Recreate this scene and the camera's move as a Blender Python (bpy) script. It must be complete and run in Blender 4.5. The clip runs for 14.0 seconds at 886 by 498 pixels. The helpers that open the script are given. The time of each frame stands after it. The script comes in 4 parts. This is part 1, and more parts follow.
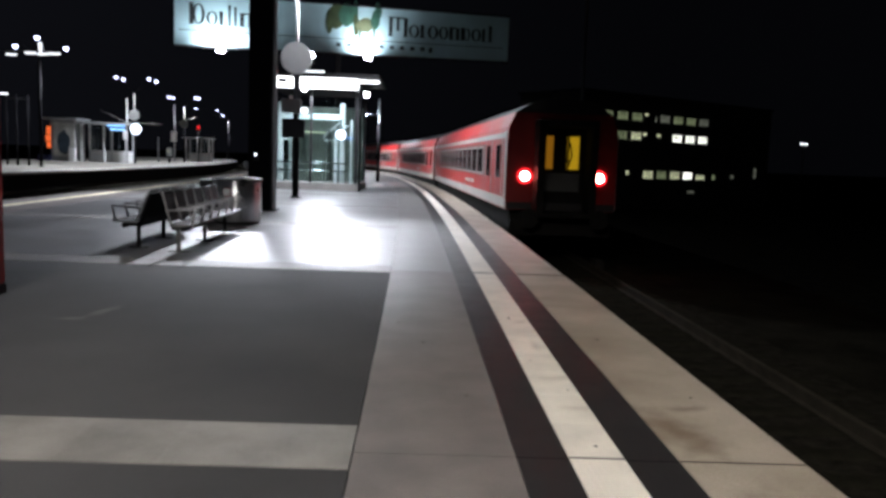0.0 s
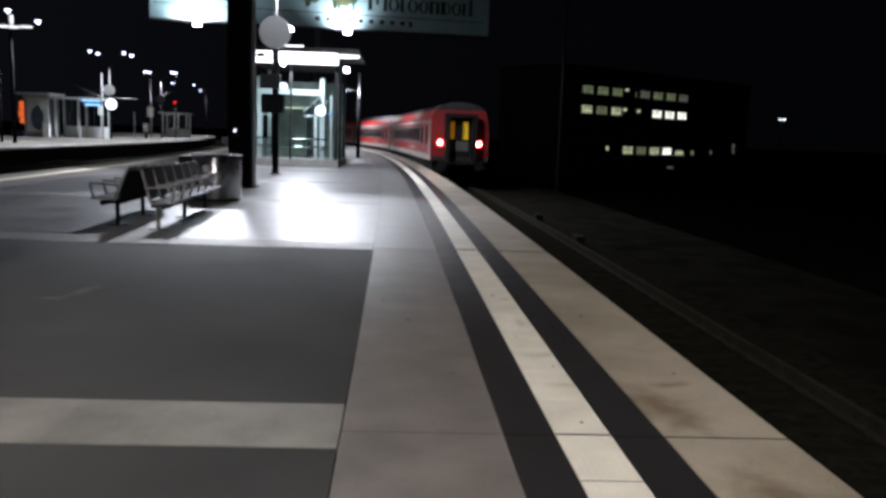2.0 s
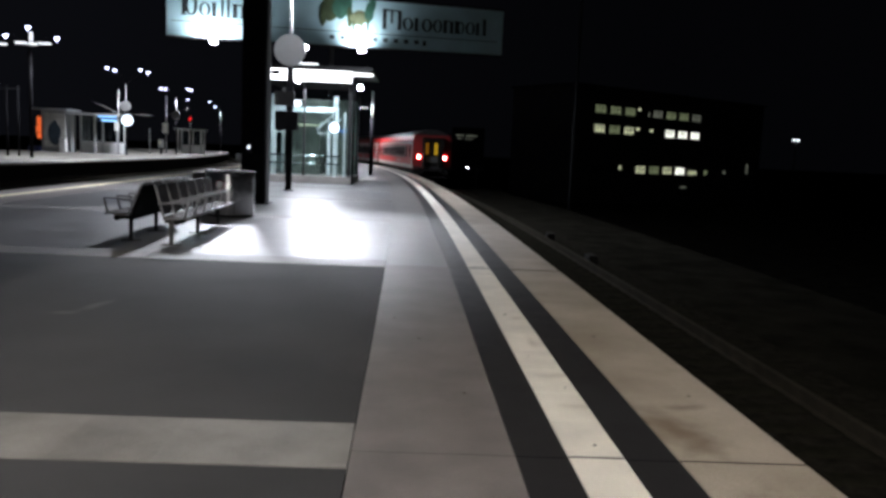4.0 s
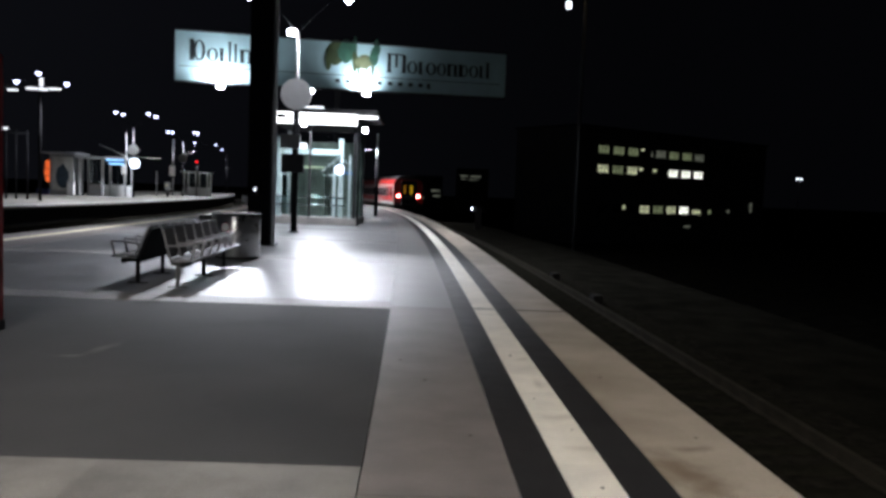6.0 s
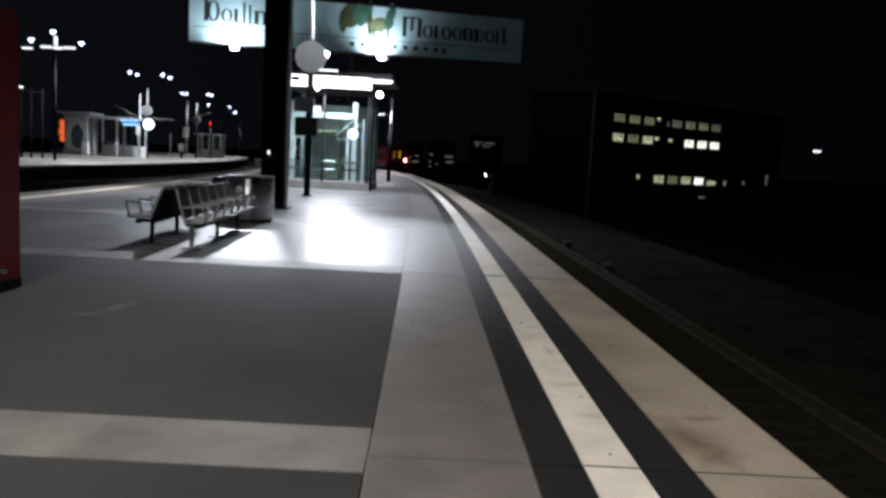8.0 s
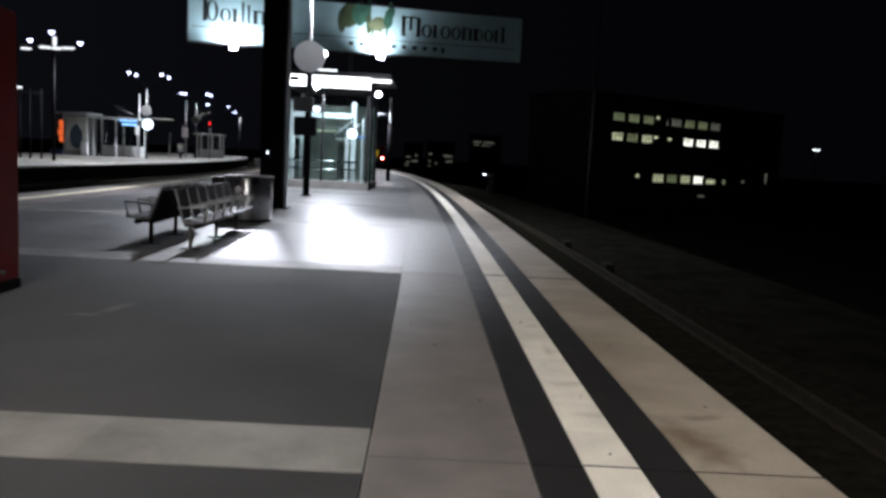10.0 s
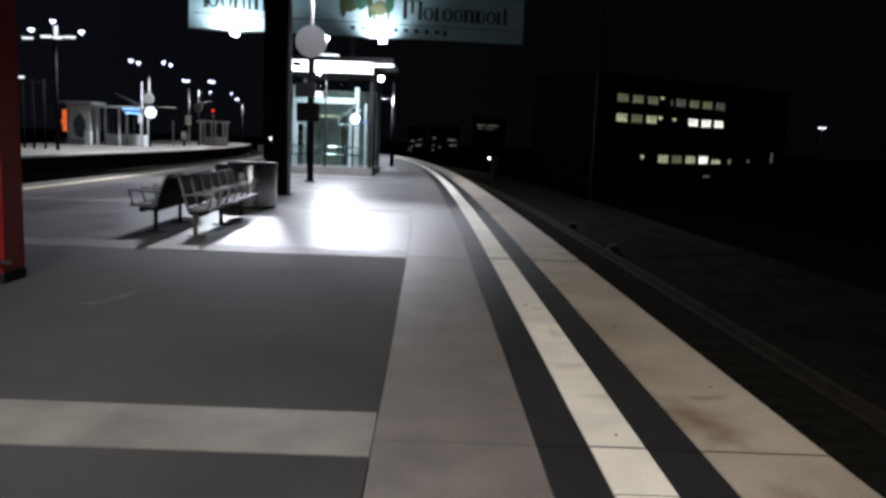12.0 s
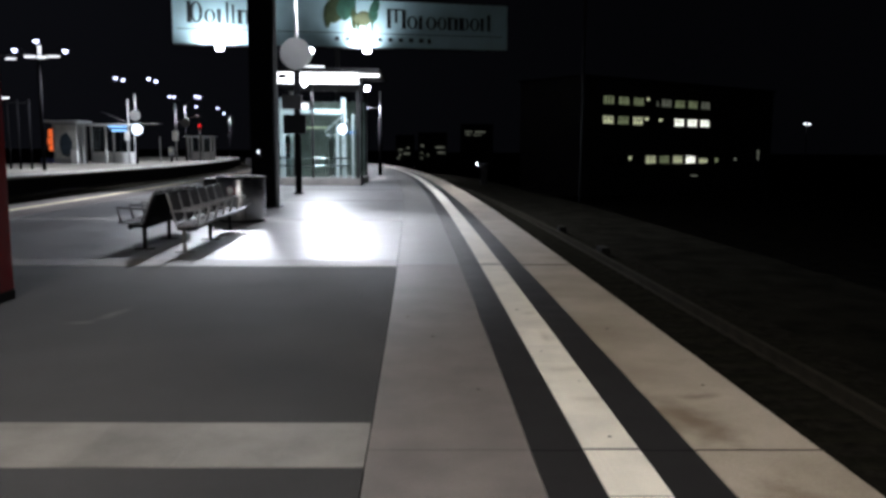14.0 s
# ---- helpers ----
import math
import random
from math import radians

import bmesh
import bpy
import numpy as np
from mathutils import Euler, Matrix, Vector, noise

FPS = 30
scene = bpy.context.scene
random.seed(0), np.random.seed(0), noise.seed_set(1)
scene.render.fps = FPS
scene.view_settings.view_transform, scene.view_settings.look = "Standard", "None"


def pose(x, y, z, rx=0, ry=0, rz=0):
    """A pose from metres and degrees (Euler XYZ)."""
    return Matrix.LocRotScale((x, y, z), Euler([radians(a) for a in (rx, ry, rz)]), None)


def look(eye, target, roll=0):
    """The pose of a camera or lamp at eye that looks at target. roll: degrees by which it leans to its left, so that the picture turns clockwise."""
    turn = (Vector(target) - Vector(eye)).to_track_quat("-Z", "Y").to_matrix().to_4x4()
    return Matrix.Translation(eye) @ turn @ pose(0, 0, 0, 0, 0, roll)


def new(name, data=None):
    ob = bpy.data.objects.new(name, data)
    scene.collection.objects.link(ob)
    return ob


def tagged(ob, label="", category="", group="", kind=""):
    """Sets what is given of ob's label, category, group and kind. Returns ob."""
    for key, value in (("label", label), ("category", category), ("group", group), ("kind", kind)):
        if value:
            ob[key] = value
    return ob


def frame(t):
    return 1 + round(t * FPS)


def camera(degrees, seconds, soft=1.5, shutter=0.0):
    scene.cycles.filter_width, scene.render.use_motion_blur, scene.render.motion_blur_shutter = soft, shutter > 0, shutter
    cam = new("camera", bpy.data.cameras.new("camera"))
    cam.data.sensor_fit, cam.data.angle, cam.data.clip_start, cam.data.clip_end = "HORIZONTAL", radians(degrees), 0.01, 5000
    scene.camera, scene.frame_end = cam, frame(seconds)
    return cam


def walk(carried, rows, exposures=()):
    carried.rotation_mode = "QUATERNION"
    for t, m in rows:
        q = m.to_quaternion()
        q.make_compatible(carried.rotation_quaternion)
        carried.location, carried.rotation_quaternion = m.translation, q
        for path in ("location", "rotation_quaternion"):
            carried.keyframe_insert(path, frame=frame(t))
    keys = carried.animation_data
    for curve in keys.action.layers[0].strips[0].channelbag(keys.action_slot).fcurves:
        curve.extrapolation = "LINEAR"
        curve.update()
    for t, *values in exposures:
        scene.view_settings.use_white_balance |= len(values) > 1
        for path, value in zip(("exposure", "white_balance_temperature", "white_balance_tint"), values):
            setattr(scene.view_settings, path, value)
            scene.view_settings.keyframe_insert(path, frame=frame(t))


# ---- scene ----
cam = camera(59.0, 14.0, 3.2)
PATH = [
    (0, pose(0.015, -0.011, 1.575, 83.458, -2.046, -0.897)),
    (0.1, pose(0.013, -0.011, 1.581, 82.702, -1.535, -0.794)),
    (0.2, pose(0.010, -0.010, 1.588, 82.242, -1.090, -0.718)),
    (0.3, pose(0.008, -0.010, 1.594, 81.784, -0.652, -0.538)),
    (0.4, pose(0.006, -0.010, 1.600, 82.339, -0.637, -0.904)),
    (0.5, pose(0.003, -0.010, 1.606, 82.850, -0.711, -1.253)),
    (0.7, pose(-0.001, -0.010, 1.605, 83.149, -1.274, -1.110)),
    (0.8, pose(-0.003, -0.010, 1.605, 82.754, -1.274, -1.045)),
    (1, pose(-0.008, -0.010, 1.605, 82.556, -1.497, -0.725)),
    (1.2, pose(-0.010, -0.006, 1.599, 82.521, -1.489, -1.413)),
    (1.3, pose(-0.012, -0.005, 1.596, 82.537, -1.468, -1.932)),
    (1.5, pose(-0.014, -0.001, 1.591, 82.084, -1.574, -1.441)),
    (1.7, pose(-0.017, 0.000, 1.589, 81.755, -1.927, -1.421)),
    (1.8, pose(-0.018, 0.001, 1.589, 81.624, -2.127, -1.599)),
    (2, pose(-0.020, 0.002, 1.588, 81.745, -2.021, -2.338)),
    (2.2, pose(-0.014, -0.023, 1.601, 82.019, -2.431, -2.141)),
    (4.3, pose(-0.030, 0.040, 1.586, 83.515, -2.348, -1.353)),
    (4.5, pose(-0.032, 0.020, 1.589, 84.208, -2.196, -1.436)),
    (4.7, pose(-0.032, 0.020, 1.591, 85.685, -2.159, -1.632)),
    (4.8, pose(-0.033, 0.020, 1.593, 86.996, -2.161, -1.667)),
    (5, pose(-0.033, 0.020, 1.596, 86.740, -1.676, -1.425)),
    (5.2, pose(-0.035, 0.020, 1.593, 87.216, -2.175, -1.408)),
    (5.3, pose(-0.035, 0.020, 1.592, 86.893, -2.405, -1.146)),
    (5.5, pose(-0.037, 0.019, 1.589, 86.515, -1.865, -0.729)),
    (6, pose(-0.030, 0.000, 1.600, 85.950, -2.120, -1.110)),
    (6.5, pose(-0.029, -0.007, 1.599, 84.710, -2.504, -1.545)),
    (7, pose(-0.040, 0.008, 1.594, 84.406, -2.860, -0.659)),
    (7.5, pose(-0.039, -0.006, 1.595, 83.624, -2.852, -0.174)),
    (7.7, pose(-0.039, -0.005, 1.595, 83.456, -3.069, -0.176)),
    (9.8, pose(-0.036, 0.006, 1.596, 83.449, -3.077, -0.037)),
    (10, pose(-0.036, 0.007, 1.596, 83.418, -2.960, -0.192)),
    (10.5, pose(-0.030, 0.001, 1.595, 82.889, -2.875, -0.437)),
    (11, pose(-0.036, 0.002, 1.595, 82.677, -3.055, 0.275)),
    (11.5, pose(-0.030, 0.002, 1.596, 82.449, -2.660, -0.040)),
    (12, pose(-0.026, 0.012, 1.592, 82.247, -2.115, 0.088)),
    (12.5, pose(-0.019, 0.015, 1.602, 82.448, -1.626, 0.359)),
    (13, pose(-0.014, 0.007, 1.598, 82.479, -1.277, 0.188)),
    (13.5, pose(-0.000, -0.000, 1.600, 82.650, -0.600, -0.000)),
    (14, pose(-0.006, -0.001, 1.598, 82.797, -0.320, -0.764)),
]
walk(cam, PATH, exposures=[(0.0, 0.52), (1.0, 0.42), (2.2, 0.32), (4.5, 0.34), (7.0, 0.36), (14.0, 0.32)])

# ---- night sky ----
world = bpy.data.worlds.new("night")
scene.world = world
world.use_nodes = True


def night_sky():
    """Near-black sky, a little paler over the town on the station's side."""
    n, l = world.node_tree.nodes, world.node_tree.links
    co, sep, ramp = n.new("ShaderNodeTexCoord"), n.new("ShaderNodeSeparateXYZ"), n.new("ShaderNodeMapRange")
    l.new(co.outputs["Generated"], sep.inputs[0])
    ramp.interpolation_type = "SMOOTHSTEP"
    ramp.inputs[1].default_value, ramp.inputs[2].default_value = -0.75, 0.3
    ramp.inputs[3].default_value, ramp.inputs[4].default_value = 0.0072, 0.0022
    l.new(sep.outputs["X"], ramp.inputs[0])
    n["Background"].inputs[0].default_value = (0.40, 0.43, 0.60, 1)
    l.new(ramp.outputs[0], n["Background"].inputs[1])


night_sky()

RAIL = -0.85      # rail head
BED = -1.02       # ballast top


def edge(y):
    """x of the platform edge beside the departing train."""
    q = min(y, 100.0)
    x = K3 * q ** 3 + K2 * q * q + K1 * q + K0
    if y > 100:
        s = 3 * K3 * 1e4 + 2 * K2 * 100 + K1
        c = (6 * K3 * 100 + 2 * K2) * 0.1
        d = y - 100
        x += s * d + c * d * d / 2
    return x


K3, K2, K1, K0 = -6.843e-06, -2.369e-04, -0.01631, 2.172


def bend(y):
    return edge(y) - edge(0)


# ---- lamps ----
def lamp(name, kind, place, energy, colour=(1, 1, 1), size=0.15, target=None, spot=None, blend=0.5):
    d = bpy.data.lights.new(name, kind)
    d.energy, d.color = energy, colour
    if kind == "AREA":
        d.size = size
    else:
        d.shadow_soft_size = size
    if kind == "SPOT":
        d.spot_size, d.spot_blend = radians(spot), blend
    ob = new(name, d)
    ob.matrix_world = look(place, target) if target else pose(*place)
    return ob


COLD, WARM = (0.86, 0.9, 1.0), (1.0, 0.935, 0.84)
lamp("mast_light", "SPOT", (-6.75, 28.15, 8.2), 4000, COLD, 0.10, (-4.75, 17.4, 0), 31, 0.85)
lamp("mast_spill", "SPOT", (-6.75, 28.1, 8.15), 3700, COLD, 0.2, (-10.2, 21.5, 0), 94, 0.5)
lamp("mast_light", "SPOT", (-2.85, 28.15, 8.2), 4700, COLD, 0.06, (-1.4, 16.4, 0), 31, 0.9)
lamp("mast_spill", "SPOT", (-3.05, 28.1, 8.15), 3200, COLD, 0.2, (-0.6, 28.6, 0), 140, 0.4)
lamp("pole_light", "SPOT", (-4.0, 49.6, 4.2), 1100, COLD, 0.15, (-2.0, 50.0, 0), 150, 0.4)
lamp("mast_light", "SPOT", (-7.84, 76.8, 7.4), 5200, COLD, 0.2, (-4.6, 76.0, 0), 140, 0.4)
lamp("mast_light_behind", "SPOT", (-2.6, -3.0, 8.4), 14800, WARM, 0.2, (-0.1, 5.6, 0), 60, 0.7)
lamp("mast_light_behind", "SPOT", (-6.2, -3.0, 8.4), 750, COLD, 0.2, (-4.4, 5.2, 0), 70, 0.8)
lamp("mast_spill_behind", "SPOT", (-4.4, -2.9, 8.1), 1650, (1.0, 0.965, 0.92), 0.3, (-3.9, 2.4, 0), 86, 0.4)
lamp("flood_light", "SPOT", (-12.27, 46.27, 7.45), 1150, COLD, 0.10, (-12.5, 46.9, 8.2), 168, 0.5)
lamp("flood_light", "SPOT", (-4.12, 49.13, 7.75), 950, COLD, 0.10, (-4.35, 49.75, 8.5), 150, 0.9)
lamp("lift_light", "AREA", (-5.36, 37.4, 4.1), 85, COLD, 1.4, (-5.36, 37.4, 0))
lamp("canopy_light", "AREA", (-4.84, 34.5, 4.3), 330, COLD, 1.4, (-4.7, 33.3, 0))
for p in ((-26.0, 58.4, 8.0), (-28.3, 80.4, 8.0), (-30.5, 104.2, 7.9), (-38.2, 145, 7.9)):
    lamp("far_mast_light", "SPOT", p, 5500, COLD, 0.3, (p[0] + 0.5, p[1], 0), 150)


# ---- materials ----
def mat(name, colour, rough=0.6, metal=0.0, vary=0.25, scale=3.0, fine=60.0, bump=0.15, spec=0.5, per_piece=0.0, dark=None):
    m = bpy.data.materials.new(name)
    m.use_nodes = True
    n, l = m.node_tree.nodes, m.node_tree.links
    b = n["Principled BSDF"]
    b.inputs["Metallic"].default_value = metal
    b.inputs["Specular IOR Level"].default_value = spec
    co = n.new("ShaderNodeTexCoord")
    big, small = n.new("ShaderNodeTexNoise"), n.new("ShaderNodeTexNoise")
    for t, s, d in ((big, scale, 5), (small, fine, 3)):
        t.inputs["Scale"].default_value, t.inputs["Detail"].default_value = s, d
        l.new(co.outputs["Object"], t.inputs["Vector"])
    add = n.new("ShaderNodeMath")
    add.operation = "MULTIPLY_ADD"
    add.inputs[1].default_value = 0.4
    l.new(small.outputs["Fac"], add.inputs[0])
    l.new(big.outputs["Fac"], add.inputs[2])
    ramp = n.new("ShaderNodeValToRGB")
    lo = dark or [c * (1 - vary) for c in colour]
    hi = [min(1, c * (1 + vary * 0.7)) for c in colour]
    ramp.color_ramp.elements[0].position, ramp.color_ramp.elements[1].position = 0.42, 0.95
    ramp.color_ramp.elements[0].color, ramp.color_ramp.elements[1].color = (*lo, 1), (*hi, 1)
    l.new(add.outputs[0], ramp.inputs[0])
    out = ramp.outputs[0]
    if per_piece:
        info, mul, mix = n.new("ShaderNodeObjectInfo"), n.new("ShaderNodeMapRange"), n.new("ShaderNodeVectorMath")
        mul.inputs[3].default_value, mul.inputs[4].default_value = 1 - per_piece, 1 + per_piece
        mix.operation = "SCALE"
        l.new(info.outputs["Random"], mul.inputs[0])
        l.new(out, mix.inputs[0])
        l.new(mul.outputs[0], mix.inputs["Scale"])
        out = mix.outputs[0]
    l.new(out, b.inputs["Base Color"])
    r = n.new("ShaderNodeMapRange")
    r.inputs[3].default_value, r.inputs[4].default_value = max(0.02, rough - 0.12), min(1, rough + 0.12)
    l.new(big.outputs["Fac"], r.inputs[0])
    l.new(r.outputs[0], b.inputs["Roughness"])
    if bump:
        bp = n.new("ShaderNodeBump")
        bp.inputs["Strength"].default_value, bp.inputs["Distance"].default_value = bump, 0.01
        l.new(small.outputs["Fac"], bp.inputs["Height"])
        l.new(bp.outputs[0], b.inputs["Normal"])
    return m


def glow(name, colour, strength):
    m = bpy.data.materials.new(name)
    m.use_nodes = True
    b = m.node_tree.nodes["Principled BSDF"]
    b.inputs["Base Color"].default_value = (*[c * 0.5 for c in colour], 1)
    b.inputs["Emission Color"].default_value = (*colour, 1)
    b.inputs["Emission Strength"].default_value = strength
    return m


def glass(name, colour, rough=0.03, clear=0.75):
    """Thin pane: part see-through, part mirror."""
    m = bpy.data.materials.new(name)
    m.use_nodes = True
    n, l = m.node_tree.nodes, m.node_tree.links
    n.remove(n["Principled BSDF"])
    tr, gl, mx = n.new("ShaderNodeBsdfTransparent"), n.new("ShaderNodeBsdfGlossy"), n.new("ShaderNodeMixShader")
    tr.inputs[0].default_value = (*colour, 1)
    gl.inputs["Roughness"].default_value = rough
    mx.inputs[0].default_value = 1 - clear
    l.new(tr.outputs[0], mx.inputs[1])
    l.new(gl.outputs[0], mx.inputs[2])
    l.new(mx.outputs[0], n["Material Output"].inputs[0])
    return m


def blotch(m, colour, spots, amount):
    """Stains with soft, ragged outlines: each (x, y, half length, half width, turn in degrees)."""
    n, l = m.node_tree.nodes, m.node_tree.links
    base = n["Principled BSDF"].inputs["Base Color"]
    co, ns = n.new("ShaderNodeTexCoord"), n.new("ShaderNodeTexNoise")
    ns.inputs["Scale"].default_value, ns.inputs["Detail"].default_value = 7.0, 5
    l.new(co.outputs["Object"], ns.inputs["Vector"])
    for x, y, a, b, turn in spots:
        mp, ln, ad, mr, mx = n.new("ShaderNodeMapping"), n.new("ShaderNodeVectorMath"), n.new("ShaderNodeMath"), n.new("ShaderNodeMapRange"), n.new("ShaderNodeMix")
        mp.vector_type = "TEXTURE"
        mp.inputs["Location"].default_value = (x, y, 0)
        mp.inputs["Rotation"].default_value = (0, 0, radians(turn))
        mp.inputs["Scale"].default_value = (a, b, 1)
        l.new(co.outputs["Object"], mp.inputs["Vector"])
        ln.operation = "LENGTH"
        l.new(mp.outputs[0], ln.inputs[0])
        ad.operation = "MULTIPLY_ADD"
        ad.inputs[1].default_value = 1.3
        l.new(ns.outputs["Fac"], ad.inputs[0])
        l.new(ln.outputs["Value"], ad.inputs[2])
        mr.interpolation_type = "SMOOTHSTEP"
        mr.inputs[1].default_value, mr.inputs[2].default_value = 0.55, 1.75
        mr.inputs[3].default_value, mr.inputs[4].default_value = amount, 0.0
        l.new(ad.outputs[0], mr.inputs[0])
        mx.data_type = "RGBA"
        l.new(mr.outputs[0], mx.inputs[0])
        l.new(base.links[0].from_socket, mx.inputs[6])
        mx.inputs[7].default_value = (*colour, 1)
        l.new(mx.outputs[2], base)


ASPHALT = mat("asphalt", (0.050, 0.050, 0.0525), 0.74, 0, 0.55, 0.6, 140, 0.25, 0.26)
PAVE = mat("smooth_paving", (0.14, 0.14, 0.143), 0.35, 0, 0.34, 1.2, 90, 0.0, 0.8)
FARPAVE = mat("pale_far_paving", (0.235, 0.222, 0.195), 0.8, 0, 0.25, 0.8, 60, 0.1)
# Paler paving for the wedge under the pole lamp: its light is in the colour.
LITPATCH = mat("lit_patch_paving", (0.55, 0.53, 0.5), 0.7, 0, 0.2, 1.5, 60, 0.1)
BAND = mat("pale_paving", (0.205, 0.195, 0.187), 0.55, 0, 0.42, 2.6, 90, 0.12, per_piece=0.15)
WALKWAY = mat("walkway_concrete", (0.174, 0.156, 0.152), 0.55, 0, 0.36, 2.2, 90, 0.12, per_piece=0.05)
DARKTILE = mat("dark_tile", (0.024, 0.023, 0.025), 0.46, 0, 0.3, 2.5, 110, 0.15)
WHITETILE = mat("white_tile", (0.86, 0.82, 0.74), 0.5, 0, 0.15, 3.0, 70, 0.12, per_piece=0.05)
COPING = mat("coping_concrete", (0.42, 0.375, 0.315), 0.6, 0, 0.35, 1.1, 80, 0.15, per_piece=0.06, dark=(0.25, 0.205, 0.155))
CREAMTILE = mat("cream_tile", (0.86, 0.80, 0.60), 0.6, 0, 0.15, 3.0, 70, 0.12, per_piece=0.08)
blotch(ASPHALT, (0.13, 0.128, 0.125), ((-3.25, 7.12, 0.22, 0.09, 10), (-3.1, 7.5, 0.4, 0.1, 80)), 0.75)
blotch(ASPHALT, (0.026, 0.027, 0.029), ((-1.9, 9.2, 0.9, 0.5, 30), (-5.2, 9.6, 1.2, 0.4, 20), (-1.2, 5.6, 0.7, 0.5, 0)), 0.5)
blotch(COPING, (0.13, 0.085, 0.05), ((1.55, 4.5, 0.62, 0.24, 104), (1.75, 4.95, 0.2, 0.08, 20), (1.7, 3.3, 0.5, 0.25, 95)), 0.75)
blotch(WHITETILE, (0.42, 0.36, 0.29), ((0.96, 7.6, 0.12, 0.07, 60), (1.0, 5.6, 0.2, 0.08, 20), (0.97, 6.6, 0.3, 0.06, 90), (1.02, 4.9, 0.16, 0.08, 0)), 0.4)
CONCRETE = mat("concrete", (0.22, 0.21, 0.2), 0.75, 0, 0.3, 1.0, 50, 0.3)
# Ballast and sleepers near black: the trackside shade is put into their colour.
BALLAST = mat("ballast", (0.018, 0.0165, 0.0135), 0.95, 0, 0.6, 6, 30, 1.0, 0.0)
SLEEPER = mat("shaded_sleeper", (0.017, 0.016, 0.012), 0.95, 0, 0.5, 3, 30, 0.5, 0.0)
SMOOTHWALK = mat("smooth_walkway", (0.17, 0.166, 0.16), 0.42, 0, 0.22, 1.4, 90, 0.0, per_piece=0.04)
# Soil and rails darkened likewise, to lie in unlit ground.
SOIL = mat("shaded_soil_grass", (0.016, 0.015, 0.012), 0.95, 0, 0.6, 1.2, 14, 0.8, 0.0)
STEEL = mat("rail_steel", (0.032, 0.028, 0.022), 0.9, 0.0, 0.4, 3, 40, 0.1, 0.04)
BRUSHED = mat("brushed_stainless", (0.6, 0.6, 0.61), 0.2, 1.0, 0.12, 4, 120, 0.05)
SATIN = mat("satin_grey_steel", (0.33, 0.325, 0.335), 0.42, 0.35, 0.15, 4, 120, 0.05)
BINSTEEL = mat("scuffed_stainless", (0.70, 0.70, 0.71), 0.30, 1.0, 0.15, 4, 120, 0.08)
def brush(m):
    """Fine rings turned round the upright axis."""
    n, l = m.node_tree.nodes, m.node_tree.links
    tan = n.new("ShaderNodeTangent")
    tan.direction_type, tan.axis = "RADIAL", "Z"
    n["Principled BSDF"].inputs["Anisotropic"].default_value = 0.9
    n["Principled BSDF"].inputs["Anisotropic Rotation"].default_value = 0.25
    l.new(tan.outputs[0], n["Principled BSDF"].inputs["Tangent"])


brush(BINSTEEL)
SEALANT = mat("joint_sealant", (0.010, 0.010, 0.010), 0.8, 0, 0.3, 6, 90, 0.1, 0.2)
GUM = mat("trodden_gum", (0.10, 0.09, 0.075), 0.8, 0, 0.3, 20, 90, 0.1, 0.2)
DARKMETAL = mat("dark_painted_steel", (0.014, 0.0145, 0.016), 0.6, 0.0, 0.3, 3, 80, 0.08, 0.2)
BLACKPOLE = mat("black_pole", (0.005, 0.005, 0.006), 0.8, 0, 0.3, 3, 60, 0.05, 0.04)
FARGREY = mat("weathered_grey_paint", (0.27, 0.28, 0.285), 0.55, 0, 0.25, 2, 60, 0.05)
DULLGREY = mat("dull_grey", (0.085, 0.085, 0.085), 0.6, 0, 0.2, 3, 60, 0.05)
GREYPAINT = mat("light_grey_paint", (0.5, 0.52, 0.53), 0.45, 0, 0.12, 3, 60, 0.05)
WHITEPAINT = mat("white_paint", (0.75, 0.76, 0.76), 0.4, 0, 0.08, 3, 60, 0.04)
REDPAINT = mat("red_paint", (0.26, 0.008, 0.012), 0.4, 0, 0.18, 2, 60, 0.04)
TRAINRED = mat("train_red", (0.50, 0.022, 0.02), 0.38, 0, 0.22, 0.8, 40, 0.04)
# Darker copy of the side red: the end wall's shade is in the colour.
ENDRED = mat("shaded_end_red", (0.22, 0.009, 0.010), 0.5, 0, 0.4, 1.0, 20, 0.05)
TRAINGREY = mat("train_light_grey", (0.55, 0.53, 0.5), 0.4, 0, 0.2, 1, 40, 0.04)
BANDRED = mat("train_band", (0.16, 0.07, 0.07), 0.4, 0, 0.25, 1, 40, 0.04)
ROOFGREY = mat("train_roof", (0.022, 0.021, 0.022), 0.55, 0.2, 0.35, 1, 30, 0.1)
UNDER = mat("underframe", (0.014, 0.013, 0.0125), 0.9, 0.0, 0.4, 3, 40, 0.3, 0.1)
BLUEPAINT = mat("dark_blue_panel", (0.012, 0.016, 0.05), 0.3, 0, 0.2, 3, 50, 0.03)
BOARD = mat("poster_paper", (0.43, 0.64, 0.68), 0.75, 0, 0.12, 0.8, 30, 0.05)
INK = mat("poster_ink", (0.012, 0.018, 0.02), 0.6, 0, 0.2, 3, 40, 0.0)
GREENINK = mat("poster_green", (0.035, 0.12, 0.08), 0.6, 0, 0.5, 2.2, 12, 0.0)
OLIVEINK = mat("poster_olive", (0.05, 0.075, 0.03), 0.6, 0, 0.5, 2.2, 12, 0.0)
TANINK = mat("poster_tan", (0.13, 0.15, 0.08), 0.6, 0, 0.4, 2.2, 12, 0.0)
SEATMESH = mat("perforated_steel", (0.05, 0.044, 0.047), 0.75, 0.0, 0.2, 8, 150, 0.3, 0.2)
CABGREEN = mat("lift_cab", (0.09, 0.105, 0.09), 0.35, 0.3, 0.4, 1.5, 20, 0.02)
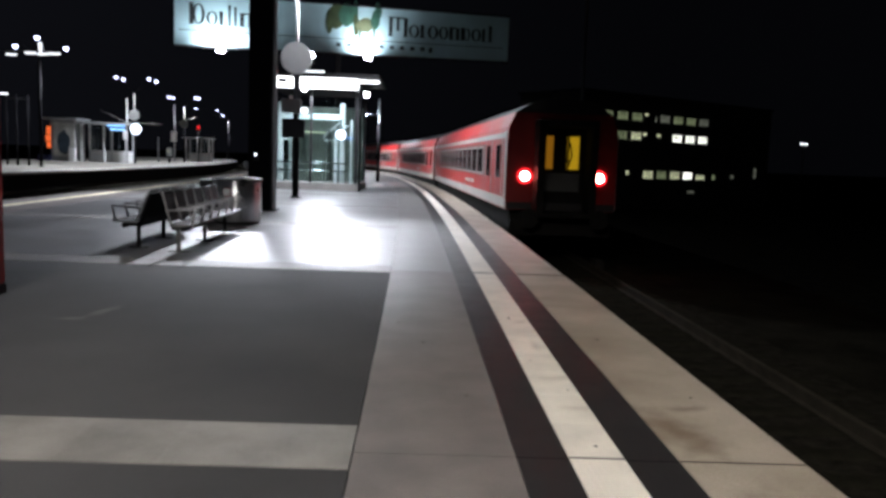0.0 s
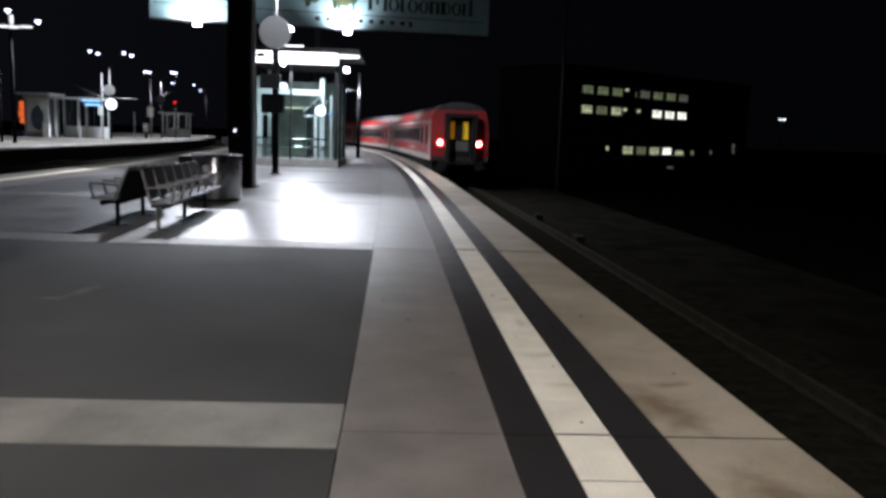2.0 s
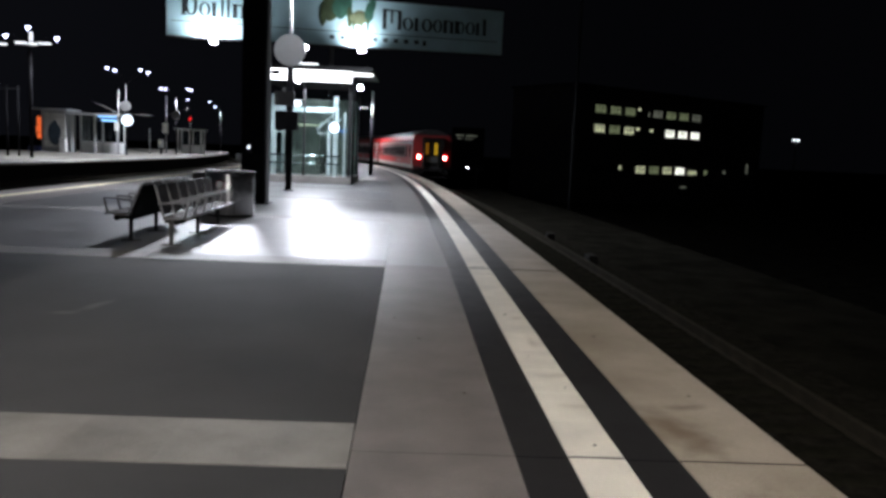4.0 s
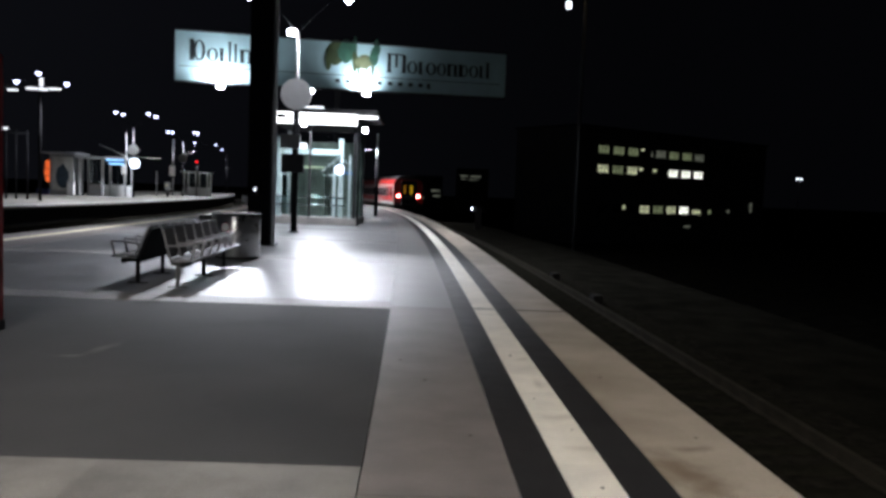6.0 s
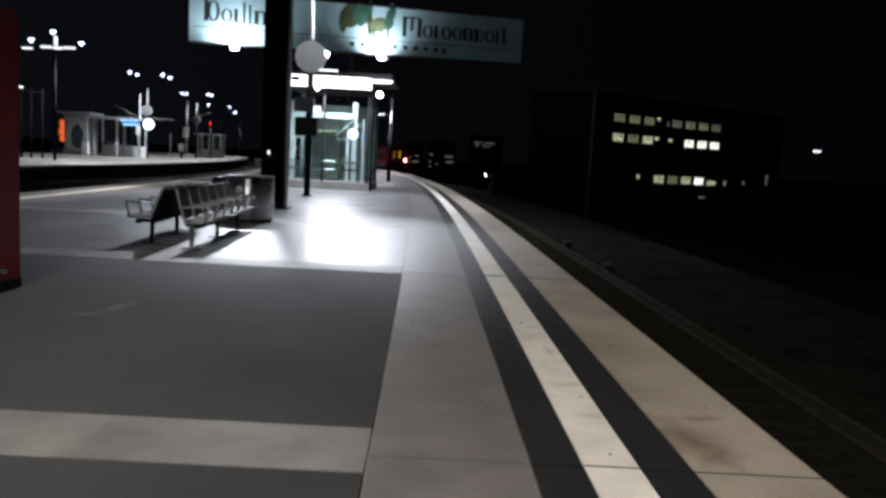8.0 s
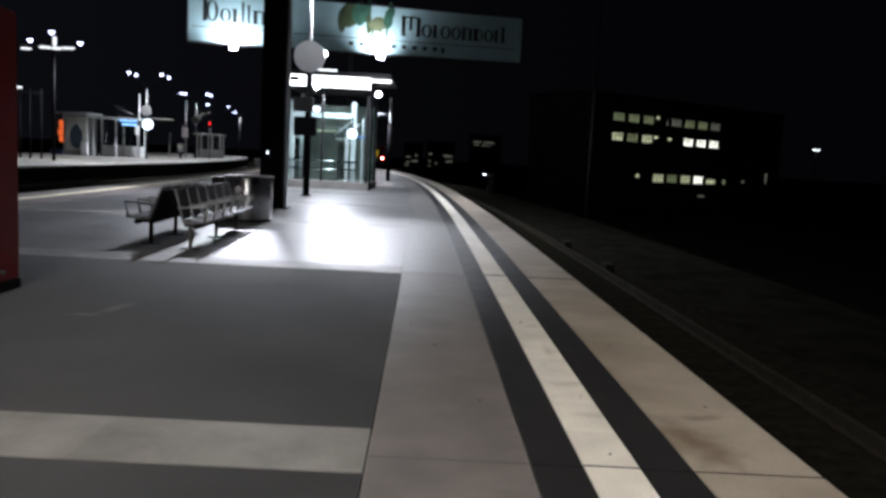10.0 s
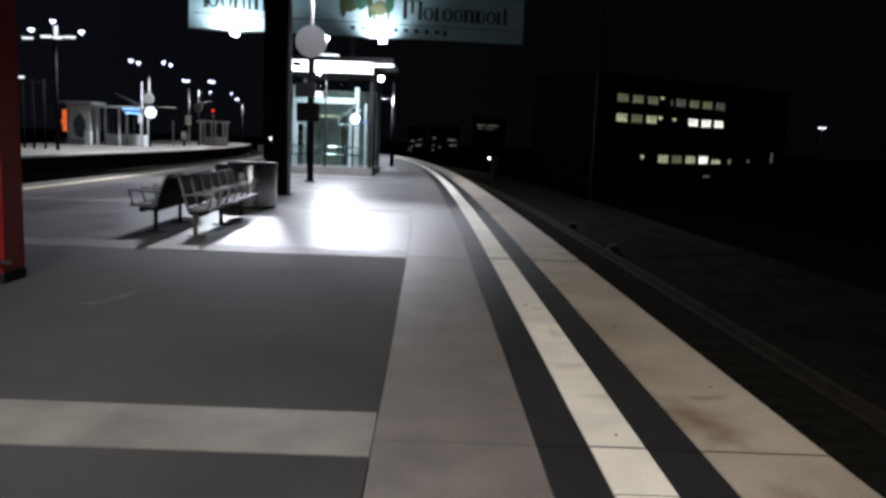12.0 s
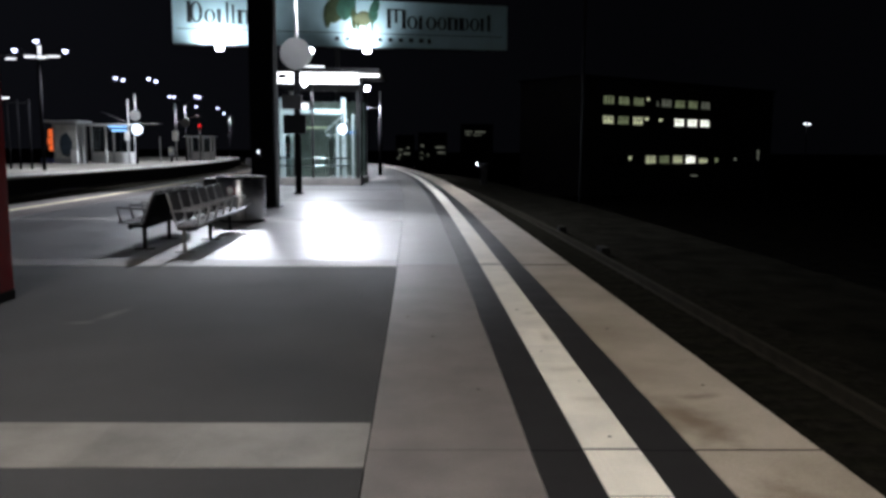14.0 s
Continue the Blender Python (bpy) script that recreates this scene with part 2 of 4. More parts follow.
MOTIF = mat("poster_motif", (0.035, 0.055, 0.075), 0.5, 0, 0.6, 1.6, 9, 0.0)
POSTER = mat("pale_poster", (0.46, 0.46, 0.43), 0.5, 0, 0.35, 1.3, 8, 0.0)
BRICKDARK = mat("dark_facade", (0.05, 0.048, 0.045), 0.8, 0, 0.3, 0.5, 12, 0.2)
GLASS = glass("glass", (0.86, 0.95, 0.94), 0.03, 0.92)
TRAINGLASS = mat("dark_window_glass", (0.03, 0.028, 0.03), 0.08, 0, 0.2, 1, 20, 0.0)
L_COLD = glow("lamp_cold", (0.86, 0.91, 1.0), 22)
L_FARHEAD = glow("far_lamp_cold", (0.62, 0.68, 1.0), 4.5)
L_FASCIA = glow("fascia_light", (0.93, 0.95, 1.0), 3.2)
L_CLOCK = glow("clock_face", (0.74, 0.86, 1.0), 2.0)
L_REDCORE = glow("tail_light_core", (1.0, 0.16, 0.14), 48)
L_REDRING = glow("dim_red_glow", (1.0, 0.02, 0.03), 1.2)
L_YELLOW = glow("yellow_cabin_light", (0.95, 0.58, 0.02), 0.25)
L_AMBER = glow("amber_cabin_light", (0.85, 0.36, 0.02), 0.15)
L_BLUE = glow("blue_sign", (0.25, 0.55, 1.0), 1.6)
L_BLUEDIM = glow("blue_sign_dim", (0.2, 0.45, 1.0), 0.05)
L_ORANGE = glow("orange_advert", (1.0, 0.17, 0.04), 0.55)
L_WARM = glow("lamp_warm", (1.0, 0.72, 0.45), 9)
L_TUBE = glow("tube_light", (0.9, 0.93, 1.0), 1.0)
L_DISPLAY_DIM = glow("dim_display", (0.8, 0.78, 0.6), 0.25)
L_DISPLAY = glow("display", (0.85, 0.92, 1.0), 2.2)
def glow_uneven(name, colour, strength):
    m = glow(name, colour, strength)
    n, l = m.node_tree.nodes, m.node_tree.links
    co, tx, mr = n.new("ShaderNodeTexCoord"), n.new("ShaderNodeTexNoise"), n.new("ShaderNodeMapRange")
    tx.inputs["Scale"].default_value, tx.inputs["Detail"].default_value = 3.4, 4
    mr.inputs[1].default_value, mr.inputs[2].default_value = 0.35, 0.68
    mr.inputs[3].default_value, mr.inputs[4].default_value = strength * 0.25, strength * 1.9
    l.new(co.outputs["Object"], tx.inputs["Vector"])
    l.new(tx.outputs["Fac"], mr.inputs[0])
    l.new(mr.outputs[0], n["Principled BSDF"].inputs["Emission Strength"])
    return m


L_WIN = [glow_uneven("lit_window", c, s) for c, s in (((0.66, 0.78, 0.44), 0.14), ((0.85, 0.9, 0.58), 0.36), ((0.95, 0.98, 0.88), 1.1), ((0.7, 0.75, 0.6), 0.09), ((0.8, 0.82, 0.75), 0.10))]


# ---- mesh helpers ----
def box(bm, x0, y0, z0, x1, y1, z1, m=None):
    vs = [bm.verts.new(p) for p in ((x0, y0, z0), (x1, y0, z0), (x1, y1, z0), (x0, y1, z0), (x0, y0, z1), (x1, y0, z1), (x1, y1, z1), (x0, y1, z1))]
    for f in ((3, 2, 1, 0), (4, 5, 6, 7), (0, 1, 5, 4), (1, 2, 6, 5), (2, 3, 7, 6), (3, 0, 4, 7)):
        bm.faces.new([vs[i] for i in f])
    if m is not None:
        for v in vs:
            v.co = m @ v.co
    return vs


def tube(bm, a, b, r0, r1=None, n=14):
    a, b = Vector(a), Vector(b)
    r1 = r0 if r1 is None else r1
    q = (b - a).to_track_quat("Z", "Y")
    rings = []
    for p, r in ((a, r0), (b, r1)):
        rings.append([bm.verts.new(p + q @ Vector((r * math.cos(2 * math.pi * i / n), r * math.sin(2 * math.pi * i / n), 0))) for i in range(n)])
    for i in range(n):
        j = (i + 1) % n
        f = bm.faces.new((rings[0][i], rings[0][j], rings[1][j], rings[1][i]))
        f.smooth = True
    bm.faces.new(rings[0][::-1])
    bm.faces.new(rings[1])


def lathe(bm, profile, n=28):
    """Turned shape about z from (radius, height) pairs."""
    rings = [[bm.verts.new((r * math.cos(2 * math.pi * i / n), r * math.sin(2 * math.pi * i / n), z)) for i in range(n)] for r, z in profile]
    for a, b in zip(rings, rings[1:]):
        for i in range(n):
            j = (i + 1) % n
            bm.faces.new((a[i], a[j], b[j], b[i])).smooth = True
    bm.faces.new(rings[0][::-1])
    bm.faces.new(rings[-1])


def bevelled(bm, w=0.01, seg=2):
    bmesh.ops.bevel(bm, geom=bm.edges[:], offset=w, segments=seg, affect="EDGES", clamp_overlap=True)


def part(name, bm, material, parent=None, label="", at=None):
    me = bpy.data.meshes.new(name)
    bm.normal_update()
    bm.to_mesh(me)
    bm.free()
    me.materials.append(material)
    ob = new(name, me)
    if parent is not None:
        ob.parent = parent
    if at is not None:
        ob.matrix_basis = at
    return tagged(ob, label) if label else ob


def boxpart(name, dims, material, parent=None, label="", bev=0.0, at=None):
    bm = bmesh.new()
    box(bm, *dims)
    if bev:
        bevelled(bm, bev)
    return part(name, bm, material, parent, label, at)


def tubepart(name, a, b, r, material, parent=None, label="", r1=None, n=14):
    bm = bmesh.new()
    tube(bm, a, b, r, r1, n)
    return part(name, bm, material, parent, label)


def thing(name, label, category, m=None, group=""):
    ob = new(name)
    ob.matrix_world = m or Matrix()
    return tagged(ob, label, category, group)


def ribbon(bm, x0, x1, z0, z1, y0, y1, step=2.0, follow=bend):
    """A bar of box section that follows the curve of the line from y0 to y1."""
    n = max(1, round((y1 - y0) / step))
    prev = None
    for i in range(n + 1):
        y = y0 + (y1 - y0) * i / n
        o = follow(y)
        ring = [bm.verts.new(p) for p in ((x0 + o, y, z0), (x1 + o, y, z0), (x1 + o, y, z1), (x0 + o, y, z1))]
        if prev:
            for k in range(4):
                j = (k + 1) % 4
                bm.faces.new((prev[k], prev[j], ring[j], ring[k]))
        else:
            bm.faces.new(ring)
        prev = ring
    bm.faces.new(prev[::-1])
    bmesh.ops.recalc_face_normals(bm, faces=bm.faces[:])


def structure(name, bm, material, label, category="platform"):
    return tagged(part(name, bm, material), label, category, kind="structure")


# ---- ground ----
E0 = edge(0)
TRACK = E0 + 1.55


def build_ground():
    bm = bmesh.new()
    xs = [-2500, -600, -200, -90, -60, -40, -20, 0, 6, 9, 12, 16, 22, 40, 90, 200, 600, 2500]
    ys = [-800, -100, -20, 0, 20, 40, 60, 80, 100, 120, 140, 170, 220, 400, 900, 2500]
    grid = []
    for y in ys:
        o = bend(max(0, min(y, 150)))
        row = []
        for x in xs:
            z = BED - 0.04
            if x >= 9:
                z -= min(4.2, (x - 9) * 0.55)
            row.append(bm.verts.new((x + (o if abs(x) < 100 else 0), y, z)))
        grid.append(row)
    for a, b in zip(grid, grid[1:]):
        for i in range(len(xs) - 1):
            bm.faces.new((a[i], a[i + 1], b[i + 1], b[i]))
    structure("ground", bm, SOIL, "bare ground falling away beside the railway, coloured dark for night shade", "ground")
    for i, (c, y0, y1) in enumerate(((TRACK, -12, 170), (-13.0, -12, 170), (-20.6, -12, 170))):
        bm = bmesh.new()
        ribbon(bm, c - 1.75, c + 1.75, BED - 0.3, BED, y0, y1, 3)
        structure("track_bed", bm, BALLAST, "ballast bed under the rails, shade put into its dark brown", "track bed")
        track = tagged(new("railway_track"), "worn steel rails on sleepers in ballast, coloured dark for shade", "railway track", kind="structure")
        for side in (-0.7525, 0.7525):
            bm = bmesh.new()
            ribbon(bm, c + side - 0.036, c + side + 0.036, RAIL - 0.05, RAIL, y0, y1, 2)
            ribbon(bm, c + side - 0.01, c + side + 0.01, RAIL - 0.15, RAIL - 0.05, y0, y1, 2)
            ribbon(bm, c + side - 0.07, c + side + 0.07, RAIL - 0.17, RAIL - 0.15, y0, y1, 2)
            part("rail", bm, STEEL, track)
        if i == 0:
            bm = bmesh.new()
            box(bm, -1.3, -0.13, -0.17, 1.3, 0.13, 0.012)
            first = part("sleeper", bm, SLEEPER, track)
            first.location = (c, 0, BED)
            for k in range(1, 150):
                sl = new("sleeper", first.data)
                sl.parent = track
                y = k * 0.63
                sl.location = (c + bend(y), y, BED)
        else:
            bm = bmesh.new()
            y = y0
            while y < 100:
                box(bm, c - 1.3 + bend(y), y - 0.13, BED - 0.15, c + 1.3 + bend(y), y + 0.13, BED + 0.02)
                y += 0.63
            tagged(part("sleepers", bm, SLEEPER, track), kind="stuff")


build_ground()

# ---- our platform ----
LEFT = -11.30     # far edge of our platform at y = 0
Y0, Y1 = -10.0, 135.0
PITCH = 6.87      # cross bands and slab joints
FIRST = 3.80
X_L, X_DL, X_WL, X_WR, X_DR = -0.275, 0.60, 0.885, 1.19, 1.485


def build_platform():
    bm = bmesh.new()
    ribbon(bm, LEFT + 0.06, E0 - 0.08, BED - 0.25, -0.06, Y0, Y1, 2)
    structure("platform_body", bm, CONCRETE, "grey concrete body of the platform")
    # asphalt fields between pale cross bands
    y = FIRST - 2 * PITCH
    while y < Y1 - PITCH:
        bm = bmesh.new()
        ribbon(bm, LEFT + 2.05, X_L - 0.008, -0.06, 0.0, y + 0.655, y + PITCH - 0.005, 1.2)
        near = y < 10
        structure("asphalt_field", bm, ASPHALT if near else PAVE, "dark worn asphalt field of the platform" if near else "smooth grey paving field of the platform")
        if y < 20:
            band = tagged(new("cross_band"), "pale paving band of slabs laid across the platform", "platform", kind="structure")
            x, k = X_L - 0.008, 0
            while x > LEFT + 2.05:
                w = min((0.98, 0.52, 0.74)[k % 3], x - LEFT - 2.05)
                bm = bmesh.new()
                ribbon(bm, x - w + 0.001, x, -0.06, 0.003, y + 0.005, y + 0.65, 1.0)
                part("slab", bm, BAND, band)
                x, k = x - w, k + 1
        else:
            bm = bmesh.new()
            ribbon(bm, LEFT + 2.05, X_L - 0.008, -0.06, 0.003, y + 0.005, y + 0.65, 1.0)
            structure("cross_band", bm, BAND, "pale paving band laid across the platform")
        y += PITCH


build_platform()


def build_floor_marks():
    """Trodden spots on the paving and a painted pool of lamp light by the lift."""
    for cx, cy, rad in ((1.07, 4.22, 0.012), (1.0, 7.75, 0.02), (0.98, 6.1, 0.009), (1.12, 5.3, 0.008), (0.12, 6.6, 0.016), (-0.1, 7.4, 0.014), (0.4, 5.1, 0.012), (1.7, 6.9, 0.016), (1.95, 5.2, 0.012)):
        bm = bmesh.new()
        lathe(bm, [(rad, 0.0), (rad * 0.9, 0.0022), (rad * 0.6, 0.003)], 12)
        structure("floor_spot", bm, GUM, "small dark trodden spot on the paving", "floor mark").location = (cx + bend(cy), cy, 0.004)
    bm = bmesh.new()
    top = [bm.verts.new(p) for p in ((-3.30, 40.4, 0.006), (-2.45, 41.2, 0.006), (-2.75, 46.8, 0.006), (-3.25, 46.8, 0.006))]
    low = [bm.verts.new((v.co.x, v.co.y, -0.004)) for v in top]
    bm.faces.new(top)
    for i in range(4):
        bm.faces.new((top[(i + 1) % 4], top[i], low[i], low[(i + 1) % 4]))
    structure("painted_light_patch", bm, LITPATCH, "pool of lamp light painted on the paving beside the lift house", "platform")


build_floor_marks()


def build_strips():
    """Strips along the edge; each slab or tile is a piece of its own."""
    specs = (("walkway", "light grey concrete walkway along the edge", X_L, X_DL - 0.004, WALKWAY, PITCH, 0.002, "slab"),
             ("inner_dark_strip", "dark paving strip beside the white line", X_DL, X_WL - 0.004, DARKTILE, PITCH, 0.0, "slab"),
             ("white_line", "white ribbed tile line along the platform edge", X_WL, X_WR - 0.004, WHITETILE, PITCH / 12, 0.004, "tile"),
             ("outer_dark_strip", "dark paving strip between white line and edge", X_WR, X_DR - 0.004, DARKTILE, PITCH, 0.0, "slab"),
             ("coping", "stained pale concrete coping slabs at the edge", X_DR, E0, COPING, PITCH, 0.003, "slab"),
             ("far_white_line", "pale line along the opposite platform edge", LEFT + 0.74, LEFT + 1.08, CREAMTILE, PITCH, 0.003, "tile"),
             ("far_walkway", "grey strip beside the opposite edge", LEFT + 1.085, LEFT + 2.045, WALKWAY, PITCH, 0.001, "slab"),
             ("far_coping", "grey concrete coping of the opposite edge", LEFT, LEFT + 0.735, WALKWAY, PITCH, 0.001, "slab"))
    for name, label, x0, x1, material, length, top, piece in specs:
        strip = tagged(new(name), label, "platform", kind="structure")
        y = FIRST + 0.23 - 2 * PITCH
        i = 0
        while y < Y1 - length:
            bm = bmesh.new()
            gap = {"coping": 0.02, "walkway": 0.006}.get(name, 0.012) if length > 2 else 0.003
            cut = 0.02 if length < 2 and i % 12 == 0 else 0.008 if length < 2 and i % 12 == 11 else 0.0
            ribbon(bm, x0, x1, -0.16 if "coping" in name else -0.06, top, y + gap / 2 + cut, y + length - gap / 2, 1.15 if y < 60 else 3.5)
            if name == "white_line" and y < 30:
                for k in range(9):
                    q = x0 + 0.018 + k * 0.0325
                    ribbon(bm, q, q + 0.017, top - 0.001, top + 0.001, y + gap / 2 + cut + 0.004, y + length - gap / 2 - 0.004, 1.15)
            part(piece, bm, SMOOTHWALK if name == "walkway" and y > 10 else material, strip)
            bead = {"coping": 0.018, "walkway": 0.005}.get(name, 0.012) if length > 2 else cut
            if 10 < y < 12 and bead and name in ("coping", "white_line") and (length > 2 or i % 12 == 0):
                bead = 0.05
            if bead and y < 40 and "far" not in name:
                bm = bmesh.new()
                mid = y if length > 2 else y + cut / 2
                ribbon(bm, x0 + 0.002, x1 - 0.002, -0.06, top - 0.0005 if bead < 0.05 else top + 0.003, mid - bead / 2, mid + bead / 2, 1.0)
                part("joint", bm, SEALANT, strip)
            y += length
            i += 1


# ---- the departing train ----
YS = np.arange(-40, 320, 0.5)
XS = np.array([edge(y) + 1.55 - min(0.28, max(0.0, y - 22) * 0.008) if y > 0 else TRACK for y in YS])
ARC = np.concatenate([[0], np.cumsum(np.hypot(np.diff(XS), np.diff(YS)))])
ARC -= np.interp(0, YS, ARC)
TRAIN_T = (0.0, 0.5, 1.0, 1.5, 2.0, 3.0, 4.5, 5.0, 6.0, 6.5, 7.5, 10.0, 12.0, 14.0)
TRAIN_S = (19.8, 24.3, 28.9, 33.5, 38.1, 47.4, 61.9, 66.8, 75.6, 79.9, 88.4, 106.0, 120.0, 134.0)
CAR, COUPLE = 26.0, 1.30


def on_track(s):
    return Vector((np.interp(s, ARC, XS), np.interp(s, ARC, YS), RAIL))


def carriage_pose(rear):
    a, b = on_track(rear + 3.5), on_track(rear + CAR - 3.5)
    c, d = (a + b) / 2, b - a
    return pose(c.x, c.y, RAIL, 0, 0, math.degrees(math.atan2(-d.x, d.y)))


def section():
    """Half section of the body: (x, z) from sole bar to roof ridge."""
    return [(1.38, 1.22), (1.41, 1.30), (1.41, 2.55), (1.38, 3.30), (1.22, 3.66), (0.85, 3.90), (0.4, 4.02), (0.0, 4.05)]


def build_carriage(last):
    car = thing("train_carriage", "red regional railway carriage with grey stripes" + (" and lit tail lights" if last else ""), "train", group="carriages of the departing train")
    h = CAR / 2
    half = section()

    def shell(i0, i1, y0, y1, grow=0.0, close=False):
        bm = bmesh.new()
        for s in (-1, 1):
            prev = None
            for x, z in half[i0:i1 + 1]:
                pair = (bm.verts.new((s * (x + grow), y0, z)), bm.verts.new((s * (x + grow), y1, z)))
                if prev:
                    bm.faces.new((prev[0], prev[1], pair[1], pair[0]) if s > 0 else (prev[1], prev[0], pair[0], pair[1])).smooth = i0 >= 3
                prev = pair
        return bm

    part("side_panel", shell(0, 2, -h, h), TRAINRED, car, "red lower side panels")
    part("cantrail_panel", shell(2, 4, -h, h), TRAINRED, car)
    part("roof", shell(4, 7, -h, h), ROOFGREY, car, "dark grey roof")
    for y, name in ((-h, "rear_end"), (h, "front_end")):
        bm = bmesh.new()
        pts = [(x, z) for x, z in half] + [(-x, z) for x, z in half[-2::-1]]
        a = [bm.verts.new((x, y, z)) for x, z in pts]
        b = [bm.verts.new((x, y + (0.05 if y < 0 else -0.05), z)) for x, z in pts]
        bm.faces.new(a)
        bm.faces.new(b[::-1])
        bmesh.ops.recalc_face_normals(bm, faces=bm.faces[:])
        part(name, bm, ENDRED, car, "red end wall with its shade put into the colour")
        bm = bmesh.new()
        hood = [(x, z) for x, z in pts if z >= 3.66]
        a = [bm.verts.new((x, y - 0.012 if y < 0 else y + 0.012, z)) for x, z in hood]
        b = [bm.verts.new((x, y, z)) for x, z in hood]
        bm.faces.new(a)
        bm.faces.new(b[::-1])
        for k in range(len(hood)):
            j = (k + 1) % len(hood)
            bm.faces.new((a[k], b[k], b[j], a[j]))
        bmesh.ops.recalc_face_normals(bm, faces=bm.faces[:])
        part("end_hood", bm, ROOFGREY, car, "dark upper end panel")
        boxpart("gangway_panel", (-0.62, y - 0.02 if y < 0 else y + 0.002, 1.0, 0.62, y - 0.002 if y < 0 else y + 0.02, 3.5), UNDER, car, "dark gangway panel")
        # Light sill drawn in dark roof grey to share the end's shade.
        boxpart("end_sill", (-1.38, y - 0.03 if y < 0 else y + 0.002, 1.24, 1.38, y - 0.002 if y < 0 else y + 0.03, 1.42), ROOFGREY, car)
    for s in (-1, 1):
        g = 1.412 * s
        def strip(name, z0, z1, y0, y1, material, proud=0.012, parent=car, label=""):
            bm = bmesh.new()
            box(bm, min(g, g + s * proud), y0, z0, max(g, g + s * proud), y1, z1)
            return part(name, bm, material, parent, label)
        strip("sill_stripe", 1.26, 1.52, -h, h, TRAINGREY, 0.01, label="light grey stripe along the sill")
        strip("upper_stripe", 3.02, 3.16, -h, h, TRAINGREY, 0.004, label="light grey stripe over the windows")
        for y in (-h + 0.02, h - 0.2):
            strip("corner_post", 1.54, 3.2, y if y < 0 else y - 0.12, y + (0.30 if y < 0 else 0.18), TRAINGREY, 0.014)
        strip("window_band", 1.98, 2.92, -h + 3.9, h - 3.9, BANDRED, 0.006, label="dull dark band round the windows")
        n = 11
        for i in range(n):
            c = -h + 4.5 + (CAR - 9.0) * (i + 0.5) / n
            w = strip("window", 2.02, 2.86, c - 0.6, c + 0.6, TRAINGREY, 0.012)
            strip("pane", 2.07, 2.81, c - 0.55, c + 0.55, TRAINGLASS, 0.018, w)
        for c in (-h + 1.35, h - 1.35, -h + 3.3, h - 3.3):
            d = strip("door", 1.53, 3.0, c - 0.55, c + 0.55, TRAINRED, 0.02)
            strip("pane", 2.0, 2.85, c - 0.38, c + 0.38, TRAINGLASS, 0.026, d)
            for e in (c - 0.62, c + 0.55):
                strip("door_post", 1.53, 3.0, e, e + 0.07, TRAINGREY, 0.016)
        for k in range(3):
            strip("lettering", 1.68, 1.8, -6.2 + k * 1.0, -5.4 + k * 1.0, TRAINGREY, 0.013)
    for c in (-h + 3.5, h - 3.5):
        bm = bmesh.new()
        box(bm, -1.05, c - 1.7, 0.35, 1.05, c + 1.7, 0.72)
        bogie = part("bogie", bm, UNDER, car)
        for y in (c - 1.25, c + 1.25):
            for x in (-0.75, 0.75):
                tubepart("wheel", (x - 0.065, y, 0.46), (x + 0.065, y, 0.46), 0.46, UNDER, bogie, n=24)
    boxpart("underframe_box", (-1.25, -h + 0.3, 0.75, 1.25, h - 0.3, 1.21), UNDER, car)
    boxpart("equipment_box", (-1.2, -6.5, 0.35, 1.2, 2.5, 0.74), UNDER, car)
    boxpart("underframe_tank", (-1.2, 3.4, 0.4, 1.2, 6.2, 0.74), UNDER, car)
    # gangway and buffers
    for y, s in ((-h, -1), (h, 1)):
        bm = bmesh.new()
        for x0, x1, z0, z1 in ((-0.74, -0.56, 1.2, 3.3), (0.56, 0.74, 1.2, 3.3), (-0.74, 0.74, 3.3, 3.48), (-0.74, 0.74, 1.1, 1.2)):
            box(bm, x0, min(y, y + s * 0.62), z0, x1, max(y, y + s * 0.62), z1)
        part("gangway_frame", bm, UNDER, car)
        for x in (-0.875, 0.875):
            bm = bmesh.new()
            tube(bm, (x, y, 1.05), (x, y + s * 0.5, 1.05), 0.09)
            tube(bm, (x, y + s * 0.5, 1.05), (x, y + s * 0.54, 1.05), 0.24)
            part("buffer", bm, UNDER, car)
        boxpart("buffer_beam", (-1.3, min(y, y + s * 0.06), 0.6, 1.3, max(y, y + s * 0.06), 0.95), UNDER, car)
    if last:
        for x in (-0.95, 0.95):
            tubepart("tail_light", (x, -h - 0.02, 2.08), (x, -h - 0.08, 2.08), 0.12, L_REDCORE, car, "lit red tail light", n=20)
            # Glowing red disc added for the glare halo round the lamp.
            tubepart("halo_ring", (x, -h - 0.015, 2.08), (x, -h - 0.06, 2.08), 0.20, L_REDRING, car, n=20)
        for x0, x1, lit in ((-0.46, -0.17, L_AMBER), (0.10, 0.40, L_YELLOW)):
            w = boxpart("end_window", (x0, -h - 0.05, 2.28, x1, -h - 0.0285, 3.10), lit, car, "end door window lit yellow from inside")
            boxpart("window_bar", (x1 - 0.09 if lit is L_AMBER else x0, -h - 0.058, 2.28, x1 if lit is L_AMBER else x0 + 0.05, -h - 0.0505, 3.10), UNDER, w)
        bm = bmesh.new()
        tube(bm, (0.16, -h - 0.055, 2.95), (0.22, -h - 0.055, 2.62), 0.02, n=8)
        tube(bm, (0.22, -h - 0.055, 2.62), (0.14, -h - 0.055, 2.36), 0.02, n=8)
        part("grab_rail", bm, UNDER, car, "dark bent grab rail behind the window")
        boxpart("door_panel", (-0.44, -h - 0.034, 1.72, 0.44, -h - 0.0285, 2.18), DULLGREY, car, "dull grey lower door panel")
